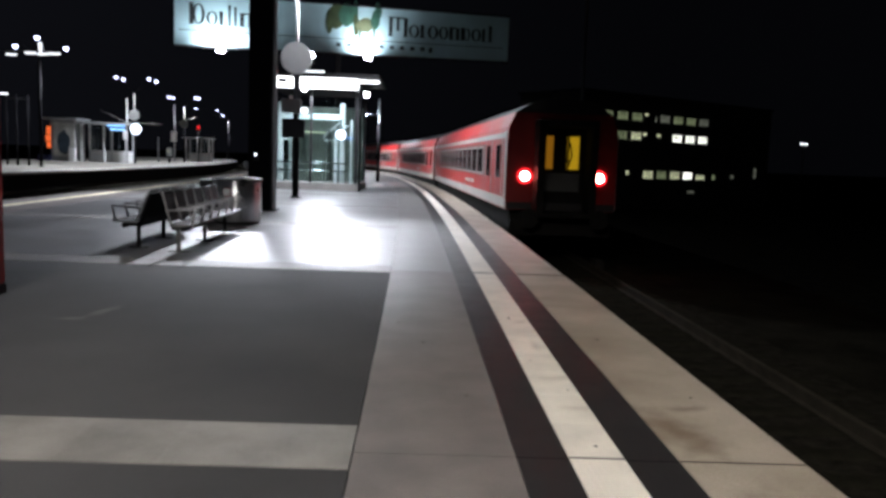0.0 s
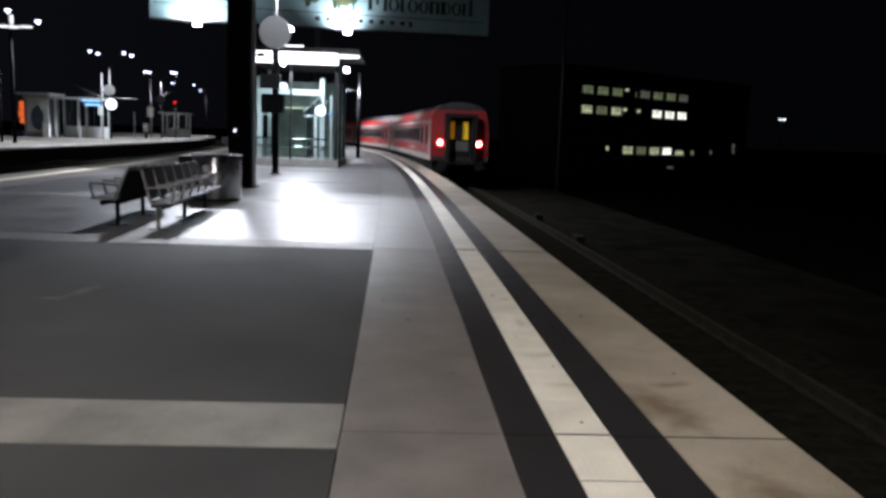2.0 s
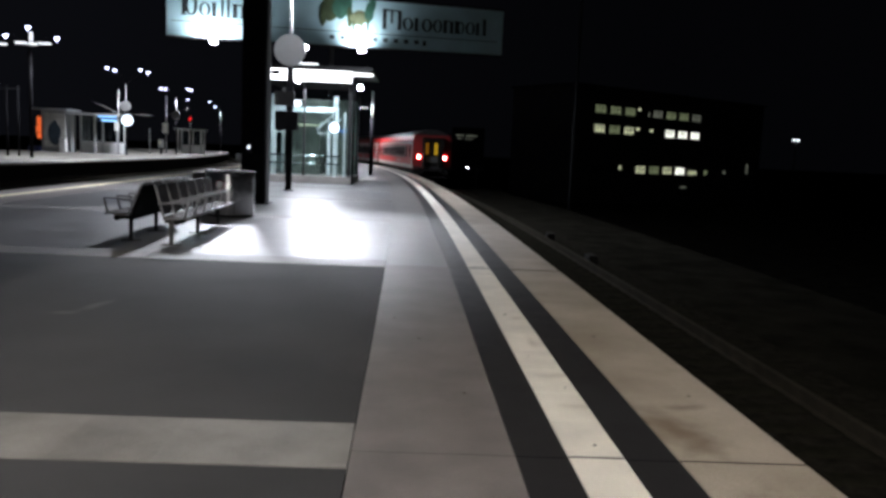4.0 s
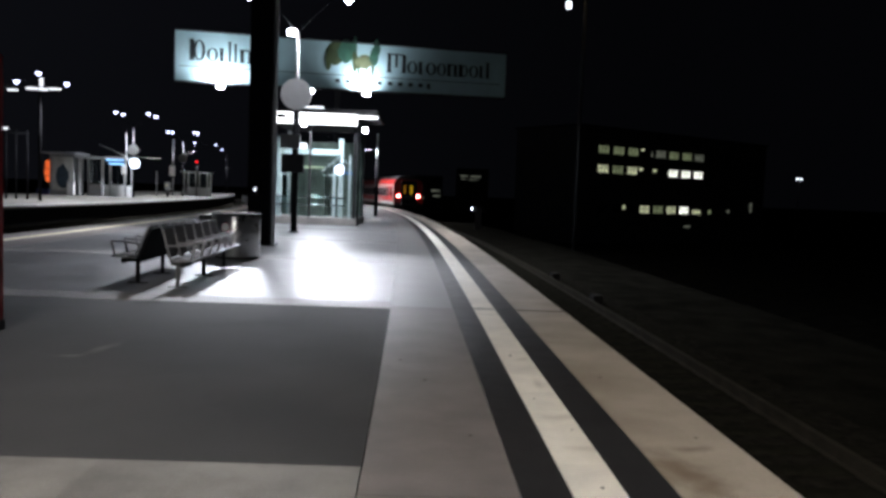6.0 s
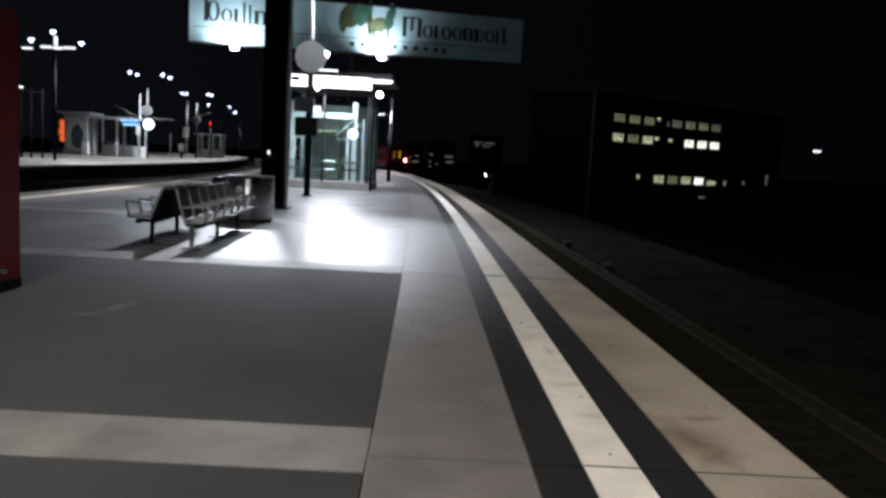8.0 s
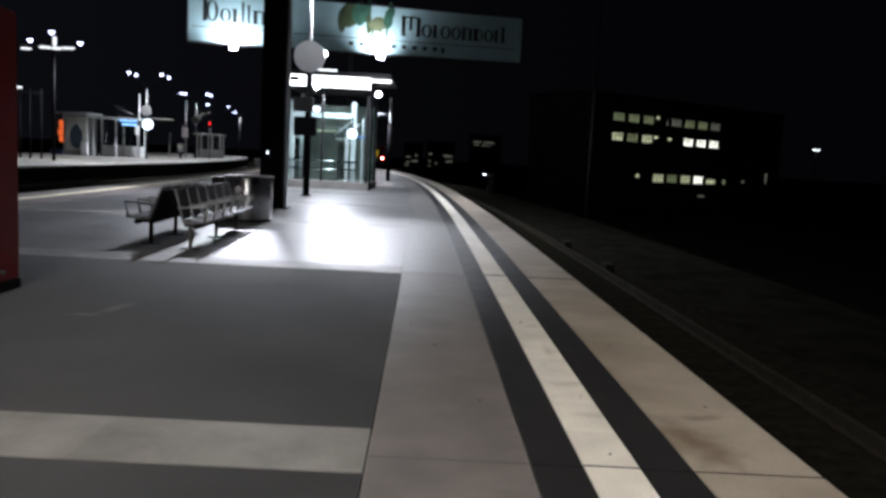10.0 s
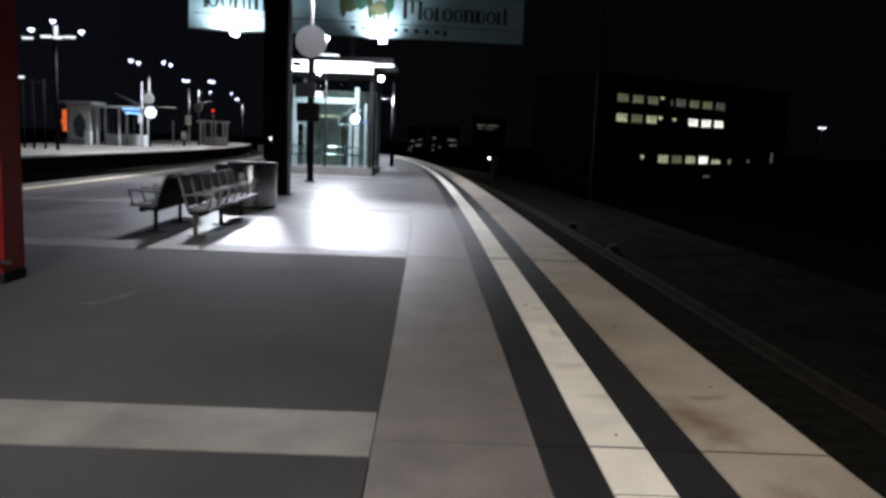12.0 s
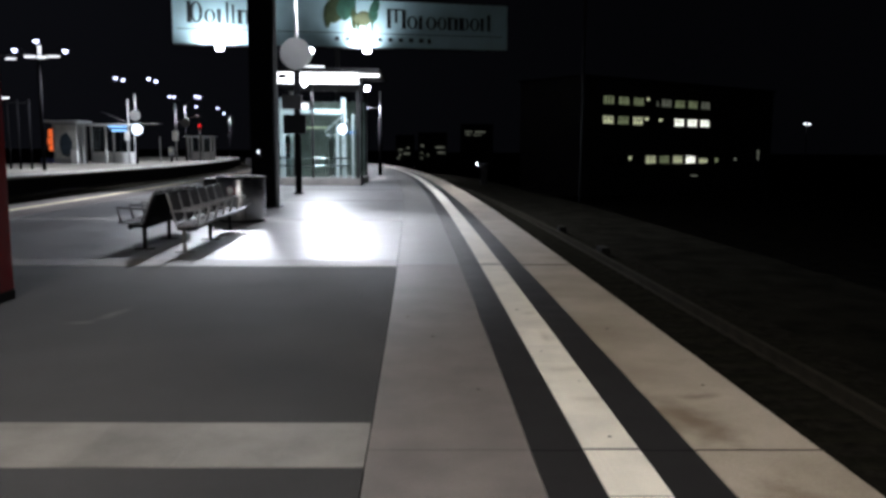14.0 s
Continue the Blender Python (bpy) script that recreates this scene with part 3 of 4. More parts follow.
        boxpart("end_door", (-0.5, -h - 0.028, 1.25, 0.5, -h - 0.021, 3.2), UNDER, car)
    return car


CARS = [build_carriage(i == 0) for i in range(4)]


# ---- platform furniture ----
def build_bench(m, seats, label, lean=11):
    bench = thing("bench", label, "bench", m, "metal benches back to back")
    w = 0.625
    n = seats * w
    tubepart("beam", (0.195, 0, 0.36), (0.195, n, 0.36), 0.04, DARKMETAL, bench, "dark steel beam under the seats")
    for i in range(seats):
        y = i * w
        bm = bmesh.new()
        box(bm, -0.02, y + 0.05, 0.415, 0.37, y + w - 0.05, 0.44)
        bevelled(bm, 0.008)
        part("seat", bm, SEATMESH, bench, "perforated steel seat")
        bm = bmesh.new()
        box(bm, -0.02, y + 0.05, 0.0, 0.005, y + w - 0.05, 0.46)
        bevelled(bm, 0.008)
        part("backrest", bm, SEATMESH, bench, "perforated steel backrest", pose(-0.02, 0, 0.46, 0, -lean, 0))
    for i in range(seats + 1):
        y = i * w
        bm = bmesh.new()
        k = 0.47 * math.tan(radians(lean)) + 0.025
        tube(bm, (0.02, y, 0.42), (-k, y, 0.92), 0.016, n=8)
        tube(bm, (-0.07, y, 0.64), (0.38, y, 0.67), 0.016, n=8)
        tube(bm, (0.38, y, 0.67), (0.32, y, 0.42), 0.02, n=8)
        tube(bm, (0.36, y, 0.43), (0.0, y, 0.41), 0.016, n=8)
        part("armrest", bm, SATIN, bench, "bright tubular steel armrest frame")
    tubepart("seat_rail", (0.37, 0, 0.43), (0.37, n, 0.43), 0.018, SATIN, bench)
    tubepart("top_rail", (-0.02 - 0.45 * math.tan(radians(lean)), 0, 0.905), (-0.02 - 0.45 * math.tan(radians(lean)), n, 0.905), 0.012, DARKMETAL, bench)
    if seats == 5:
        boxpart("back_cover", (-0.055, 0.03, -0.12, -0.028, n - 0.03, 0.45), BLACKPOLE, bench, "dark rear panel of the backrest", at=pose(-0.02, 0, 0.46, 0, -lean, 0))
    g = -0.10 if lean < 15 else -0.19
    for y in (0.12, n / 2, n - 0.12):
        bm = bmesh.new()
        box(bm, 0.17 + g, y - 0.03, 0.008, 0.22 + g, y + 0.03, 0.40)
        box(bm, 0.05 + g, y - 0.05, 0.0, 0.34 + g, y + 0.06, 0.012)
        box(bm, 0.0, y - 0.025, 0.34, 0.21, y + 0.025, 0.40)
        part("leg", bm, DARKMETAL if y > 1 else DULLGREY, bench, "steel leg with foot plate")
    return bench


build_bench(pose(-3.92, 11.95, 0.004, 0, 0, 3.2), 6, "steel platform bench with perforated seats and tubular armrests")
build_bench(pose(-4.78, 15.5, 0.004, 0, 0, 183.6), 5, "steel platform bench facing away with perforated seats", 20)


def build_bin():
    m = thing("litter_bin", "large round stainless steel litter bin with dark rim", "litter bin", pose(-4.25, 17.5, 0.004))
    boxpart("side_panel", (-0.86, 0.05, 0.0, -0.47, 0.6, 0.93), DARKMETAL, m, "dark steel side cabinet", 0.02)
    bm = bmesh.new()
    lathe(bm, [(0.47, 0), (0.48, 0.01), (0.48, 0.05)], 48)
    part("foot_ring", bm, DARKMETAL, m, "dark recessed foot ring")
    bm = bmesh.new()
    lathe(bm, [(0.505, 0.05), (0.515, 0.06), (0.515, 0.93), (0.50, 0.945)], 64)
    part("body", bm, BINSTEEL, m, "brushed steel drum")
    for a in range(0, 360, 60):
        bm = bmesh.new()
        box(bm, -0.006, -0.519, 0.07, 0.006, -0.5145, 0.92)
        part("seam", bm, DARKMETAL, m, "", pose(0, 0, 0, 0, 0, a + 22))
    bm = bmesh.new()
    lathe(bm, [(0.50, 0.946), (0.545, 0.95), (0.55, 0.985), (0.53, 1.0), (0.46, 0.992), (0.44, 0.93)], 48)
    part("rim", bm, DARKMETAL, m, "dark overhanging rim with open mouth")
    bm = bmesh.new()
    tube(bm, (0, -0.518, 0.70), (0, -0.530, 0.70), 0.10, n=28)
    disc = part("notice_disc", bm, REDPAINT, m, "round notice with red rim", pose(0, 0, 0, 0, 0, -12))
    bm = bmesh.new()
    tube(bm, (0, -0.5305, 0.70), (0, -0.533, 0.70), 0.088, n=28)
    part("notice_face", bm, WHITEPAINT, disc, "pale notice face")


build_bin()


def build_column():
    c = thing("column", "thick black steel column on the platform", "column", pose(-4.62, 21.7, 0.003))
    bm = bmesh.new()
    box(bm, -0.31, -0.28, 0, 0.31, 0.28, 13.5)
    bevelled(bm, 0.03, 2)
    part("shaft", bm, BLACKPOLE, c)
    tubepart("downpipe", (0.375, -0.1, 0), (0.375, -0.1, 13.5), 0.045, GREYPAINT, c, "thin grey pipe beside the shaft")
    boxpart("base_plate", (-0.4, -0.36, 0, 0.44, 0.36, 0.03), DARKMETAL, c)
    boxpart("switch_box", (-0.16, -0.36, 1.35, -0.02, -0.281, 1.62), DARKMETAL, c, "small dark box on the column")
    boxpart("indicator", (-0.11, -0.37, 1.48, -0.06, -0.361, 1.56), L_DISPLAY, c)


build_column()


def lamp_head(parent, x, y, z, s=1.0):
    """Wide shallow reflector, narrow below."""
    bm = bmesh.new()
    lathe(bm, [(0.03 * s, -0.34 * s), (0.12 * s, -0.22 * s), (0.30 * s, 0.0), (0.25 * s, 0.03 * s)], 20)
    head = part("lamp_head", bm, L_FARHEAD if s < 0.8 else L_COLD, parent, "bright cold white lamp head", pose(x, y, z))
    bm = bmesh.new()
    lathe(bm, [(0.24 * s, 0.031 * s), (0.3 * s, 0.035 * s), (0.1 * s, 0.14 * s)], 20)
    part("cap", bm, DARKMETAL, head)


def build_mast(m, label, heads, disc=True, kit=False, top=7.15, cut=5.0, bar=False):
    p = thing("lamp_mast", label, "lamp mast", m, "platform lamp masts")
    tubepart("pole", (0, 0, 0), (0, 0, cut), 0.115, BLACKPOLE, p, "dark lower pole")
    tubepart("upper_pole", (0, 0, cut), (0, 0, top), 0.06, (FARGREY if m.translation.x < -20 else WHITEPAINT) if cut < top - 1 else BLACKPOLE, p, "pale upper pole")
    bm = bmesh.new()
    lathe(bm, [(0.2, 0), (0.2, 0.03), (0.13, 0.05)], 20)
    part("foot", bm, DARKMETAL, p)
    for x, z in heads:
        bm = bmesh.new()
        tube(bm, (0.0, 0, top - 0.05), (x * 0.9, 0, z + 0.25), 0.012, n=8)
        tube(bm, (x * 0.9, 0, z + 0.25), (x, 0, z + 0.1), 0.012, n=8)
        part("arm", bm, DARKMETAL, p, "thin dark arm")
        lamp_head(p, x, 0, z, 0.72 if m.translation.x < -20 else 1.0)
    if bar:
        for x0, x1, z in ((-1.0, -0.2, 7.9), (-0.15, 0.55, 7.86), (0.6, 1.5, 7.93)):
            boxpart("tube_light", (x0, -0.1, z, x1, 0.1, z + 0.17), L_TUBE, p, "glowing white tube light", 0.05)
        boxpart("tube_light", (-2.7, 0.6, 7.84, -1.9, 0.8, 7.98), L_TUBE, p, "", 0.05)
        boxpart("lamp_tray", (-2.7, -0.14, 8.08, 1.6, 0.14, 8.14), DARKMETAL, p, "dark tray over the tubes", 0.02)
        tubepart("stem", (0.1, 0, 8.0), (0.1, 0, 8.75), 0.12, L_TUBE, p)
    if disc:
        bm = bmesh.new()
        tube(bm, (0, -0.13, 4.93), (0, -0.2, 4.93), 0.55, n=40)
        part("disc", bm, WHITEPAINT if kit else DULLGREY, p, "round grey back of a sign disc")
    if kit:
        boxpart("display_box", (-0.45, -0.35, 2.15, 0.35, -0.12, 2.80), DARKMETAL, p, "dark box on the pole", 0.02)
        boxpart("sign_box", (-0.5, -0.3, 3.0, 0.2, -0.12, 3.5), DULLGREY, p, "dull grey sign box", 0.02)
        boxpart("sign_face", (0.205, -0.28, 3.02, 0.42, -0.14, 3.2), L_DISPLAY, p, "lit white sign face", 0.02)
        tubepart("spot_lamp", (-0.22, 0, 7.02), (-0.22, 0, 7.2), 0.16, L_COLD, p, "small bright lamp")
    return p


build_mast(pose(-4.83, 28.4, 0.003), "slim platform lamp mast with round grey disc and signs", ((-1.76, 8.52), (1.76, 8.52)), True, True)
build_mast(pose(-9.6, 77.0, 0.003), "slim platform lamp mast beyond the lift house", ((-1.76, 7.7), (1.76, 7.7)), False, False, 6.4, 6.3)
build_mast(pose(-4.4, -3.0, 0.003), "slim platform lamp mast with round grey disc", ((-1.76, 8.52), (1.76, 8.52)))


def build_totem():
    t = thing("information_totem", "tall red information totem with dark blue front", "totem", pose(-4.45, 7.86, 0.003))
    boxpart("body", (-0.95, 0.0, 0.10, 0.0, 0.42, 2.86), REDPAINT, t, "glossy red casing", 0.015)
    boxpart("front_panel", (-0.93, -0.012, 0.35, -0.05, -0.002, 2.7), BLUEPAINT, t, "dark blue glazed front")
    boxpart("plinth", (-0.955, -0.005, 0.0, 0.004, 0.425, 0.1), DARKMETAL, t, "dark plinth")
    boxpart("bumper_bar", (-0.9, -0.10, 0.22, 0.12, -0.07, 0.26), BRUSHED, t, "thin metal bar at the foot")
    for z in (2.25, 2.45, 2.6):
        boxpart("lettering", (-0.4, -0.018, z, -0.12, -0.0125, z + 0.06), WHITEPAINT, t)


build_totem()


def build_lift():
    t = thing("lift_house", "glass lift house with pale steel frame and lit white canopy", "lift", pose(-7.05, 35.12, 0.219))
    t.scale = (0.865, 0.865, 0.865)
    W, D, H = 4.4, 5.0, 4.9
    boxpart("plinth", (-0.05, -0.05, -0.25, W + 0.05, D + 0.05, 0.12), CONCRETE, t, "low concrete plinth", 0.02)
    for x in (0.0, W - 0.16):
        for y in (0.0, D - 0.16):
            boxpart("corner_post", (x, y, 0.12, x + 0.16, y + 0.16, H), DARKMETAL if x else WHITEPAINT, t, "steel corner post", 0.01)
    for x in (1.95,):
        boxpart("mullion", (x, 0.02, 0.12, x + 0.1, 0.14, H), DARKMETAL, t, "dark front mullion")
    for x0, x1 in ((0.17, 1.93), (2.07, W - 0.17)):
        boxpart("front_pane", (x0, 0.06, 0.15, x1, 0.08, 4.3), GLASS, t, "clear greenish glass").visible_shadow = False
    for y0, y1 in ((0.17, D / 2 - 0.05), (D / 2 + 0.05, D - 0.17)):
        for x in (0.06, W - 0.08):
            boxpart("side_pane", (x, y0, 0.15, x + 0.02, y1, 4.3), GLASS, t).visible_shadow = False
    # inner shaft frame, cab and rails
    for x in (0.22, 3.42):
        boxpart("shaft_post", (x, 0.5, 0.12, x + 0.24, 0.75, 4.25), GREYPAINT, t, "pale steel shaft post", 0.01)
    boxpart("shaft_beam", (0.46, 0.5, 3.38, 3.42, 0.72, 3.66), GREYPAINT, t, "pale steel cross beam", 0.01)
    boxpart("inner_post", (3.05, 1.2, 0.12, 3.2, 1.4, 3.0), GREYPAINT, t, "", 0.01)
    boxpart("side_post", (W - 0.42, 0.3, 0.12, W - 0.32, 0.45, 3.4), GREYPAINT, t, "slim pale side post", 0.01)
    for x0, x1 in ((0.46, 1.0), (2.6, 3.42)):
        boxpart("side_screen", (x0, 0.56, 2.3, x1, 0.6, 2.36), GREYPAINT, t)
    bm = bmesh.new()
    tube(bm, (2.5, 1.0, 2.5), (3.45, 0.8, 3.35), 0.05, n=8)
    part("strut", bm, GREYPAINT, t)
    boxpart("cab", (1.0, 2.2, 0.14, 2.55, 3.9, 3.0), CABGREEN, t, "pale green lift cab", 0.02)
    boxpart("cab_light", (1.1, 2.17, 2.72, 2.45, 2.198, 2.80), L_WIN[1], t)
    for z in (0.75, 1.15):
        tubepart("handrail", (0.2, 0.35, z), (W - 0.5, 0.35, z), 0.04, BRUSHED, t, "steel handrail", n=8)
    boxpart("back_wall", (0.16, D - 0.12, 0.12, W - 0.16, D - 0.08, 4.3), CABGREEN, t, "dull green back wall")
    # canopy
    boxpart("canopy_roof", (-0.3, -1.0, 5.42, W + 1.08, D + 0.2, 5.62), DARKMETAL, t, "dark flat canopy roof", 0.02)
    boxpart("fascia", (-0.02, -0.6, 4.86, W + 0.02, -0.5, 5.40), L_FASCIA, t, "glowing white canopy fascia")
    boxpart("fascia_end", (W + 0.06, -0.6, 5.22, W + 1.05, -0.5, 5.35), L_FASCIA, t)
    boxpart("soffit", (-0.1, -0.48, 4.88, W + 0.1, D, 4.95), DARKMETAL, t, "dark soffit")
    boxpart("roof_lamp", (1.2, -0.7, 5.63, 2.7, -0.4, 5.72), L_DISPLAY, t)
    boxpart("camera_box", (0.45, -0.85, 5.1, 0.85, -0.62, 5.3), DARKMETAL, t, "dark camera housing", 0.03)
    boxpart("blue_sign", (W - 0.75, 0.3, 2.42, W - 0.25, 0.34, 2.52), L_BLUEDIM, t, "small blue lit sign")
    bm = bmesh.new()
    bmesh.ops.create_uvsphere(bm, u_segments=20, v_segments=12, radius=0.13)
    part("globe_lamp", bm, L_COLD, t, "bright globe lamp", pose(1.75, -0.75, 4.82))
    for z, x in ((5.95, 1.45), (6.5, 1.7), (6.35, 1.2)):
        bm = bmesh.new()
        bmesh.ops.create_uvsphere(bm, u_segments=16, v_segments=10, radius=0.14)
        part("globe_lamp", bm, L_COLD, t, "bright globe lamp", pose(x + 0.35, -0.5, z))
    bm = bmesh.new()
    bmesh.ops.create_uvsphere(bm, u_segments=16, v_segments=10, radius=0.14)
    part("globe_lamp", bm, L_COLD, t, "bright globe lamp", pose(W + 0.42, -0.3, 4.66))
    tubepart("lamp_arm", (W + 0.12, -0.1, 4.9), (W + 0.42, -0.3, 4.78), 0.02, DARKMETAL, t, n=8)
    tubepart("corner_pole", (W + 0.12, -0.08, -0.25), (W + 0.12, -0.08, 5.4), 0.05, BLACKPOLE, t, "slim dark corner pole", n=10)
    tubepart("lamp_stem", (1.85, -0.4, 5.6), (1.9, -0.4, 6.5), 0.03, DARKMETAL, t, n=8)


build_lift()


def build_clock(m, r, label):
    c = thing("station_clock", label, "clock", m)
    tubepart("case", (0, 0.0, 0), (0, 0.12, 0), r * 1.07, DARKMETAL, c, "dark round case", n=32)
    tubepart("face", (0, -0.012, 0), (0, -0.002, 0), r, L_CLOCK, c, "glowing white face", n=32)
    boxpart("bracket", (-0.03, 0.03, r, 0.03, 0.09, r + 0.5), DARKMETAL, c)
    return c


build_clock(pose(-3.97, 34.9, 2.48), 0.212, "round lit station clock with white face by the lift")

# ---- billboard ----
def build_billboard():
    a, b = Vector((-14.85, 46.0, 0)), Vector((4.9, 53.0, 0))
    L = (b - a).length
    m = Matrix.Translation((a.x, a.y, 7.55)) @ pose(0, 0, 0, 0, 0, math.degrees(math.atan2(b.y - a.y, b.x - a.x)))
    t = thing("billboard", "long pale billboard with dark lettering bars, floodlit from below", "billboard", m)
    H = 2.85
    rise = 0.6
    def quad(name, x0, x1, z0, z1, material, out=0.004, label=""):
        bm = bmesh.new()
        k0, k1 = rise * x0 / L, rise * x1 / L
        vs = [bm.verts.new(p) for p in ((x0, -out, z0 + k0), (x1, -out, z0 + k1), (x1, -out, z1 + k1), (x0, -out, z1 + k0))]
        back = [bm.verts.new((v.co.x, 0.02, v.co.z)) for v in vs]
        bm.faces.new(vs)
        bm.faces.new(back[::-1])
        for i in range(4):
            j = (i + 1) % 4
            bm.faces.new((vs[j], vs[i], back[i], back[j]))
        bmesh.ops.recalc_face_normals(bm, faces=bm.faces[:])
        return part(name, bm, material, t, label)
    n = 7
    for i in range(n):
        quad("panel", L * i / n + 0.004, L * (i + 1) / n - 0.004, 0, H, BOARD, 0.0, "pale poster panel")
    quad("frame_top", 0, L, H, H + 0.1, DARKMETAL, 0.05)
    quad("frame_bottom", 0, L, -0.12, 0, DARKMETAL, 0.05)
    quad("rule", 0.25, L - 0.4, 0.83, 0.87, INK, 0.006)
    u = L / 585.0   # board units
    # word shapes: plain stems and rings of the characters' sizes
    def ring(x, w, z0, z1):
        bm = bmesh.new()
        n = 20
        cx, cz, k = (x + w / 2) * u, (z0 + z1) / 2, rise * x * u / L
        loops = []
        for y, f in ((-0.008, 1.0), (-0.008, 0.52)):
            loops.append([bm.verts.new((cx + w / 2 * u * (1 if f == 1 else 0.5) * math.cos(q), y, cz + k + (z1 - z0) / 2 * (1 if f == 1 else 0.86) * math.sin(q))) for q in [2 * math.pi * i / n for i in range(n)]])
        for i in range(n):
            j = (i + 1) % n
            bm.faces.new((loops[0][i], loops[0][j], loops[1][j], loops[1][i]))
        bmesh.ops.recalc_face_normals(bm, faces=bm.faces[:])
        ext = bmesh.ops.extrude_face_region(bm, geom=bm.faces[:])
        for v in ext["geom"]:
            if isinstance(v, bmesh.types.BMVert):
                v.co.y = 0.0
        part("lettering_ring", bm, INK, t)
    words = ((22, 1.2, (("D", 26, 1.0), ("O", 18, 0.66), ("I", 13, 0.66), ("I", 8, 1.0), ("I", 8, 0.9), ("N", 22, 0.66))),
             (354, 1.2, (("W", 36, 1.0), ("O", 20, 0.66), ("I", 13, 0.66), ("O", 20, 0.66), ("O", 18, 0.66), ("N", 21, 0.66), ("D", 20, 0.66), ("O", 19, 0.66), ("I", 12, 0.66), ("I", 12, 0.85))))
    for x0, gap, chars in words:
        x = x0
        for kind, w, h in chars:
            z0, z1 = 1.20, 1.20 + 1.2 * h
            stem = min(6.5, w * 0.48)
            if kind == "O":
                ring(x, w, z0, z1)
            else:
                quad("lettering_bar", (x + 1) * u, (x + 1 + stem) * u, z0, z1, INK, 0.008)
                quad("lettering_bar", x * u, (x + stem + 2.5) * u, z0, z0 + 0.06, INK, 0.0085)
                quad("lettering_bar", x * u, (x + stem + 1) * u, z1 - 0.06, z1, INK, 0.009)
            if kind == "D":
                ring(x + stem - 1, w - stem, z0, z1)
            if kind in "NW":
                quad("lettering_bar", (x + w - stem - 1) * u, (x + w - 1) * u, z0, z1 - 0.05, INK, 0.008)
                quad("lettering_bar", (x + w - stem - 2.5) * u, (x + w) * u, z0, z0 + 0.06, INK, 0.0085)
                quad("lettering_bar", (x + stem + 1) * u, (x + w - stem) * u, z1 - 0.1, z1 - 0.01, INK, 0.0075)
            if kind == "W":
                quad("lettering_bar", (x + w * 0.42) * u, (x + w * 0.54) * u, z0 + 0.35, z1 - 0.1, INK, 0.0075)
            x += w + gap
    for x in range(262, 420, 19):
        quad("small_lettering", x * u, (x + 8) * u, 0.38, 0.62, INK, 0.008)
    quad("small_lettering", 430 * u, 436 * u, 0.3, 0.62, INK, 0.008)
    # green printed emblem as plain rounded shapes
    def blob(cx, cz, rx, rz, material, out):
        bm = bmesh.new()
        n, k = 18, rise * cx * u / L
        for y in (-out, 0.0):
            ringv = [bm.verts.new((cx * u + rx * u * math.cos(q) * (1 + 0.12 * math.sin(3 * q + cx)), y, cz + k + rz * math.sin(q) * (1 + 0.12 * math.cos(2 * q + cx)))) for q in [2 * math.pi * i / n for i in range(n)]]
            bm.faces.new(ringv)
        vs = bm.verts[:]
        for i in range(n):
            j = (i + 1) % n
            bm.faces.new((vs[i], vs[j], vs[n + j], vs[n + i]))
        bmesh.ops.recalc_face_normals(bm, faces=bm.faces[:])
        part("emblem", bm, material, t, "green printed shape")
    for i, (cx, cz, rx, rz, mm) in enumerate(((262, 2.2, 16, 0.75, OLIVEINK), (280, 2.35, 14, 0.7, GREENINK), (294, 2.5, 6, 0.75, GREENINK), (296, 1.7, 5, 0.7, OLIVEINK), (312, 1.75, 15, 0.42, TANINK), (330, 2.1, 8, 0.55, GREENINK), (335, 2.65, 6, 0.5, GREENINK), (303, 1.2, 2.5, 0.4, OLIVEINK), (318, 1.2, 2.2, 0.4, TANINK), (328, 1.3, 2.2, 0.42, OLIVEINK), (250, 1.8, 6, 0.7, OLIVEINK))):
        blob(cx, cz, rx, rz, mm, 0.010 + 0.0015 * i)
    # carrying frame
    for x in (5.8, 9.6):
        k = rise * x / L
        boxpart("post", (x - 0.12, 0.15, -7.55, x + 0.12, 0.4, H + k), DARKMETAL, t, "dark steel post")
    for z in (0.4, 2.3):
        boxpart("rail_behind", (0.1, 0.03, z + 0.2, L - 0.1, 0.15, z + 0.35), DARKMETAL, t)
    for x in (2.5, 11.2):
        k = rise * x / L
        bm = bmesh.new()
        tube(bm, (x, 0.0, -0.1 + k), (x, -0.7, -0.22 + k), 0.035, n=8)
        arm = part("floodlight_arm", bm, DARKMETAL, t)
        boxpart("floodlight", (x - 0.2, -0.93, -0.42 + k, x + 0.2, -0.73, -0.2 + k), L_COLD, t, "bright floodlight")


build_billboard()

# pole beside the lift and the one beyond it
def build_pole(m, h, label, lamps):
    p = thing("lamp_mast", label, "lamp mast", m, "platform lamp masts")
    tubepart("pole", (0, 0, 0), (0, 0, h * 0.7), 0.12, BLACKPOLE, p, "dark lower pole")
    tubepart("upper_pole", (0, 0, h * 0.7), (0, 0, h), 0.05, GREYPAINT, p, "pale upper pole")
    for x, z in lamps:
        tubepart("arm", (0, 0, z), (x, 0, z + 0.1), 0.025, DARKMETAL, p, n=8)
        lamp_head(p, x, 0, z + 0.05, 0.7)


build_pole(pose(-3.3, 49.8, 0.003), 5.2, "slim dark mast beyond the lift", ((-0.95, 4.12),))
build_strips()


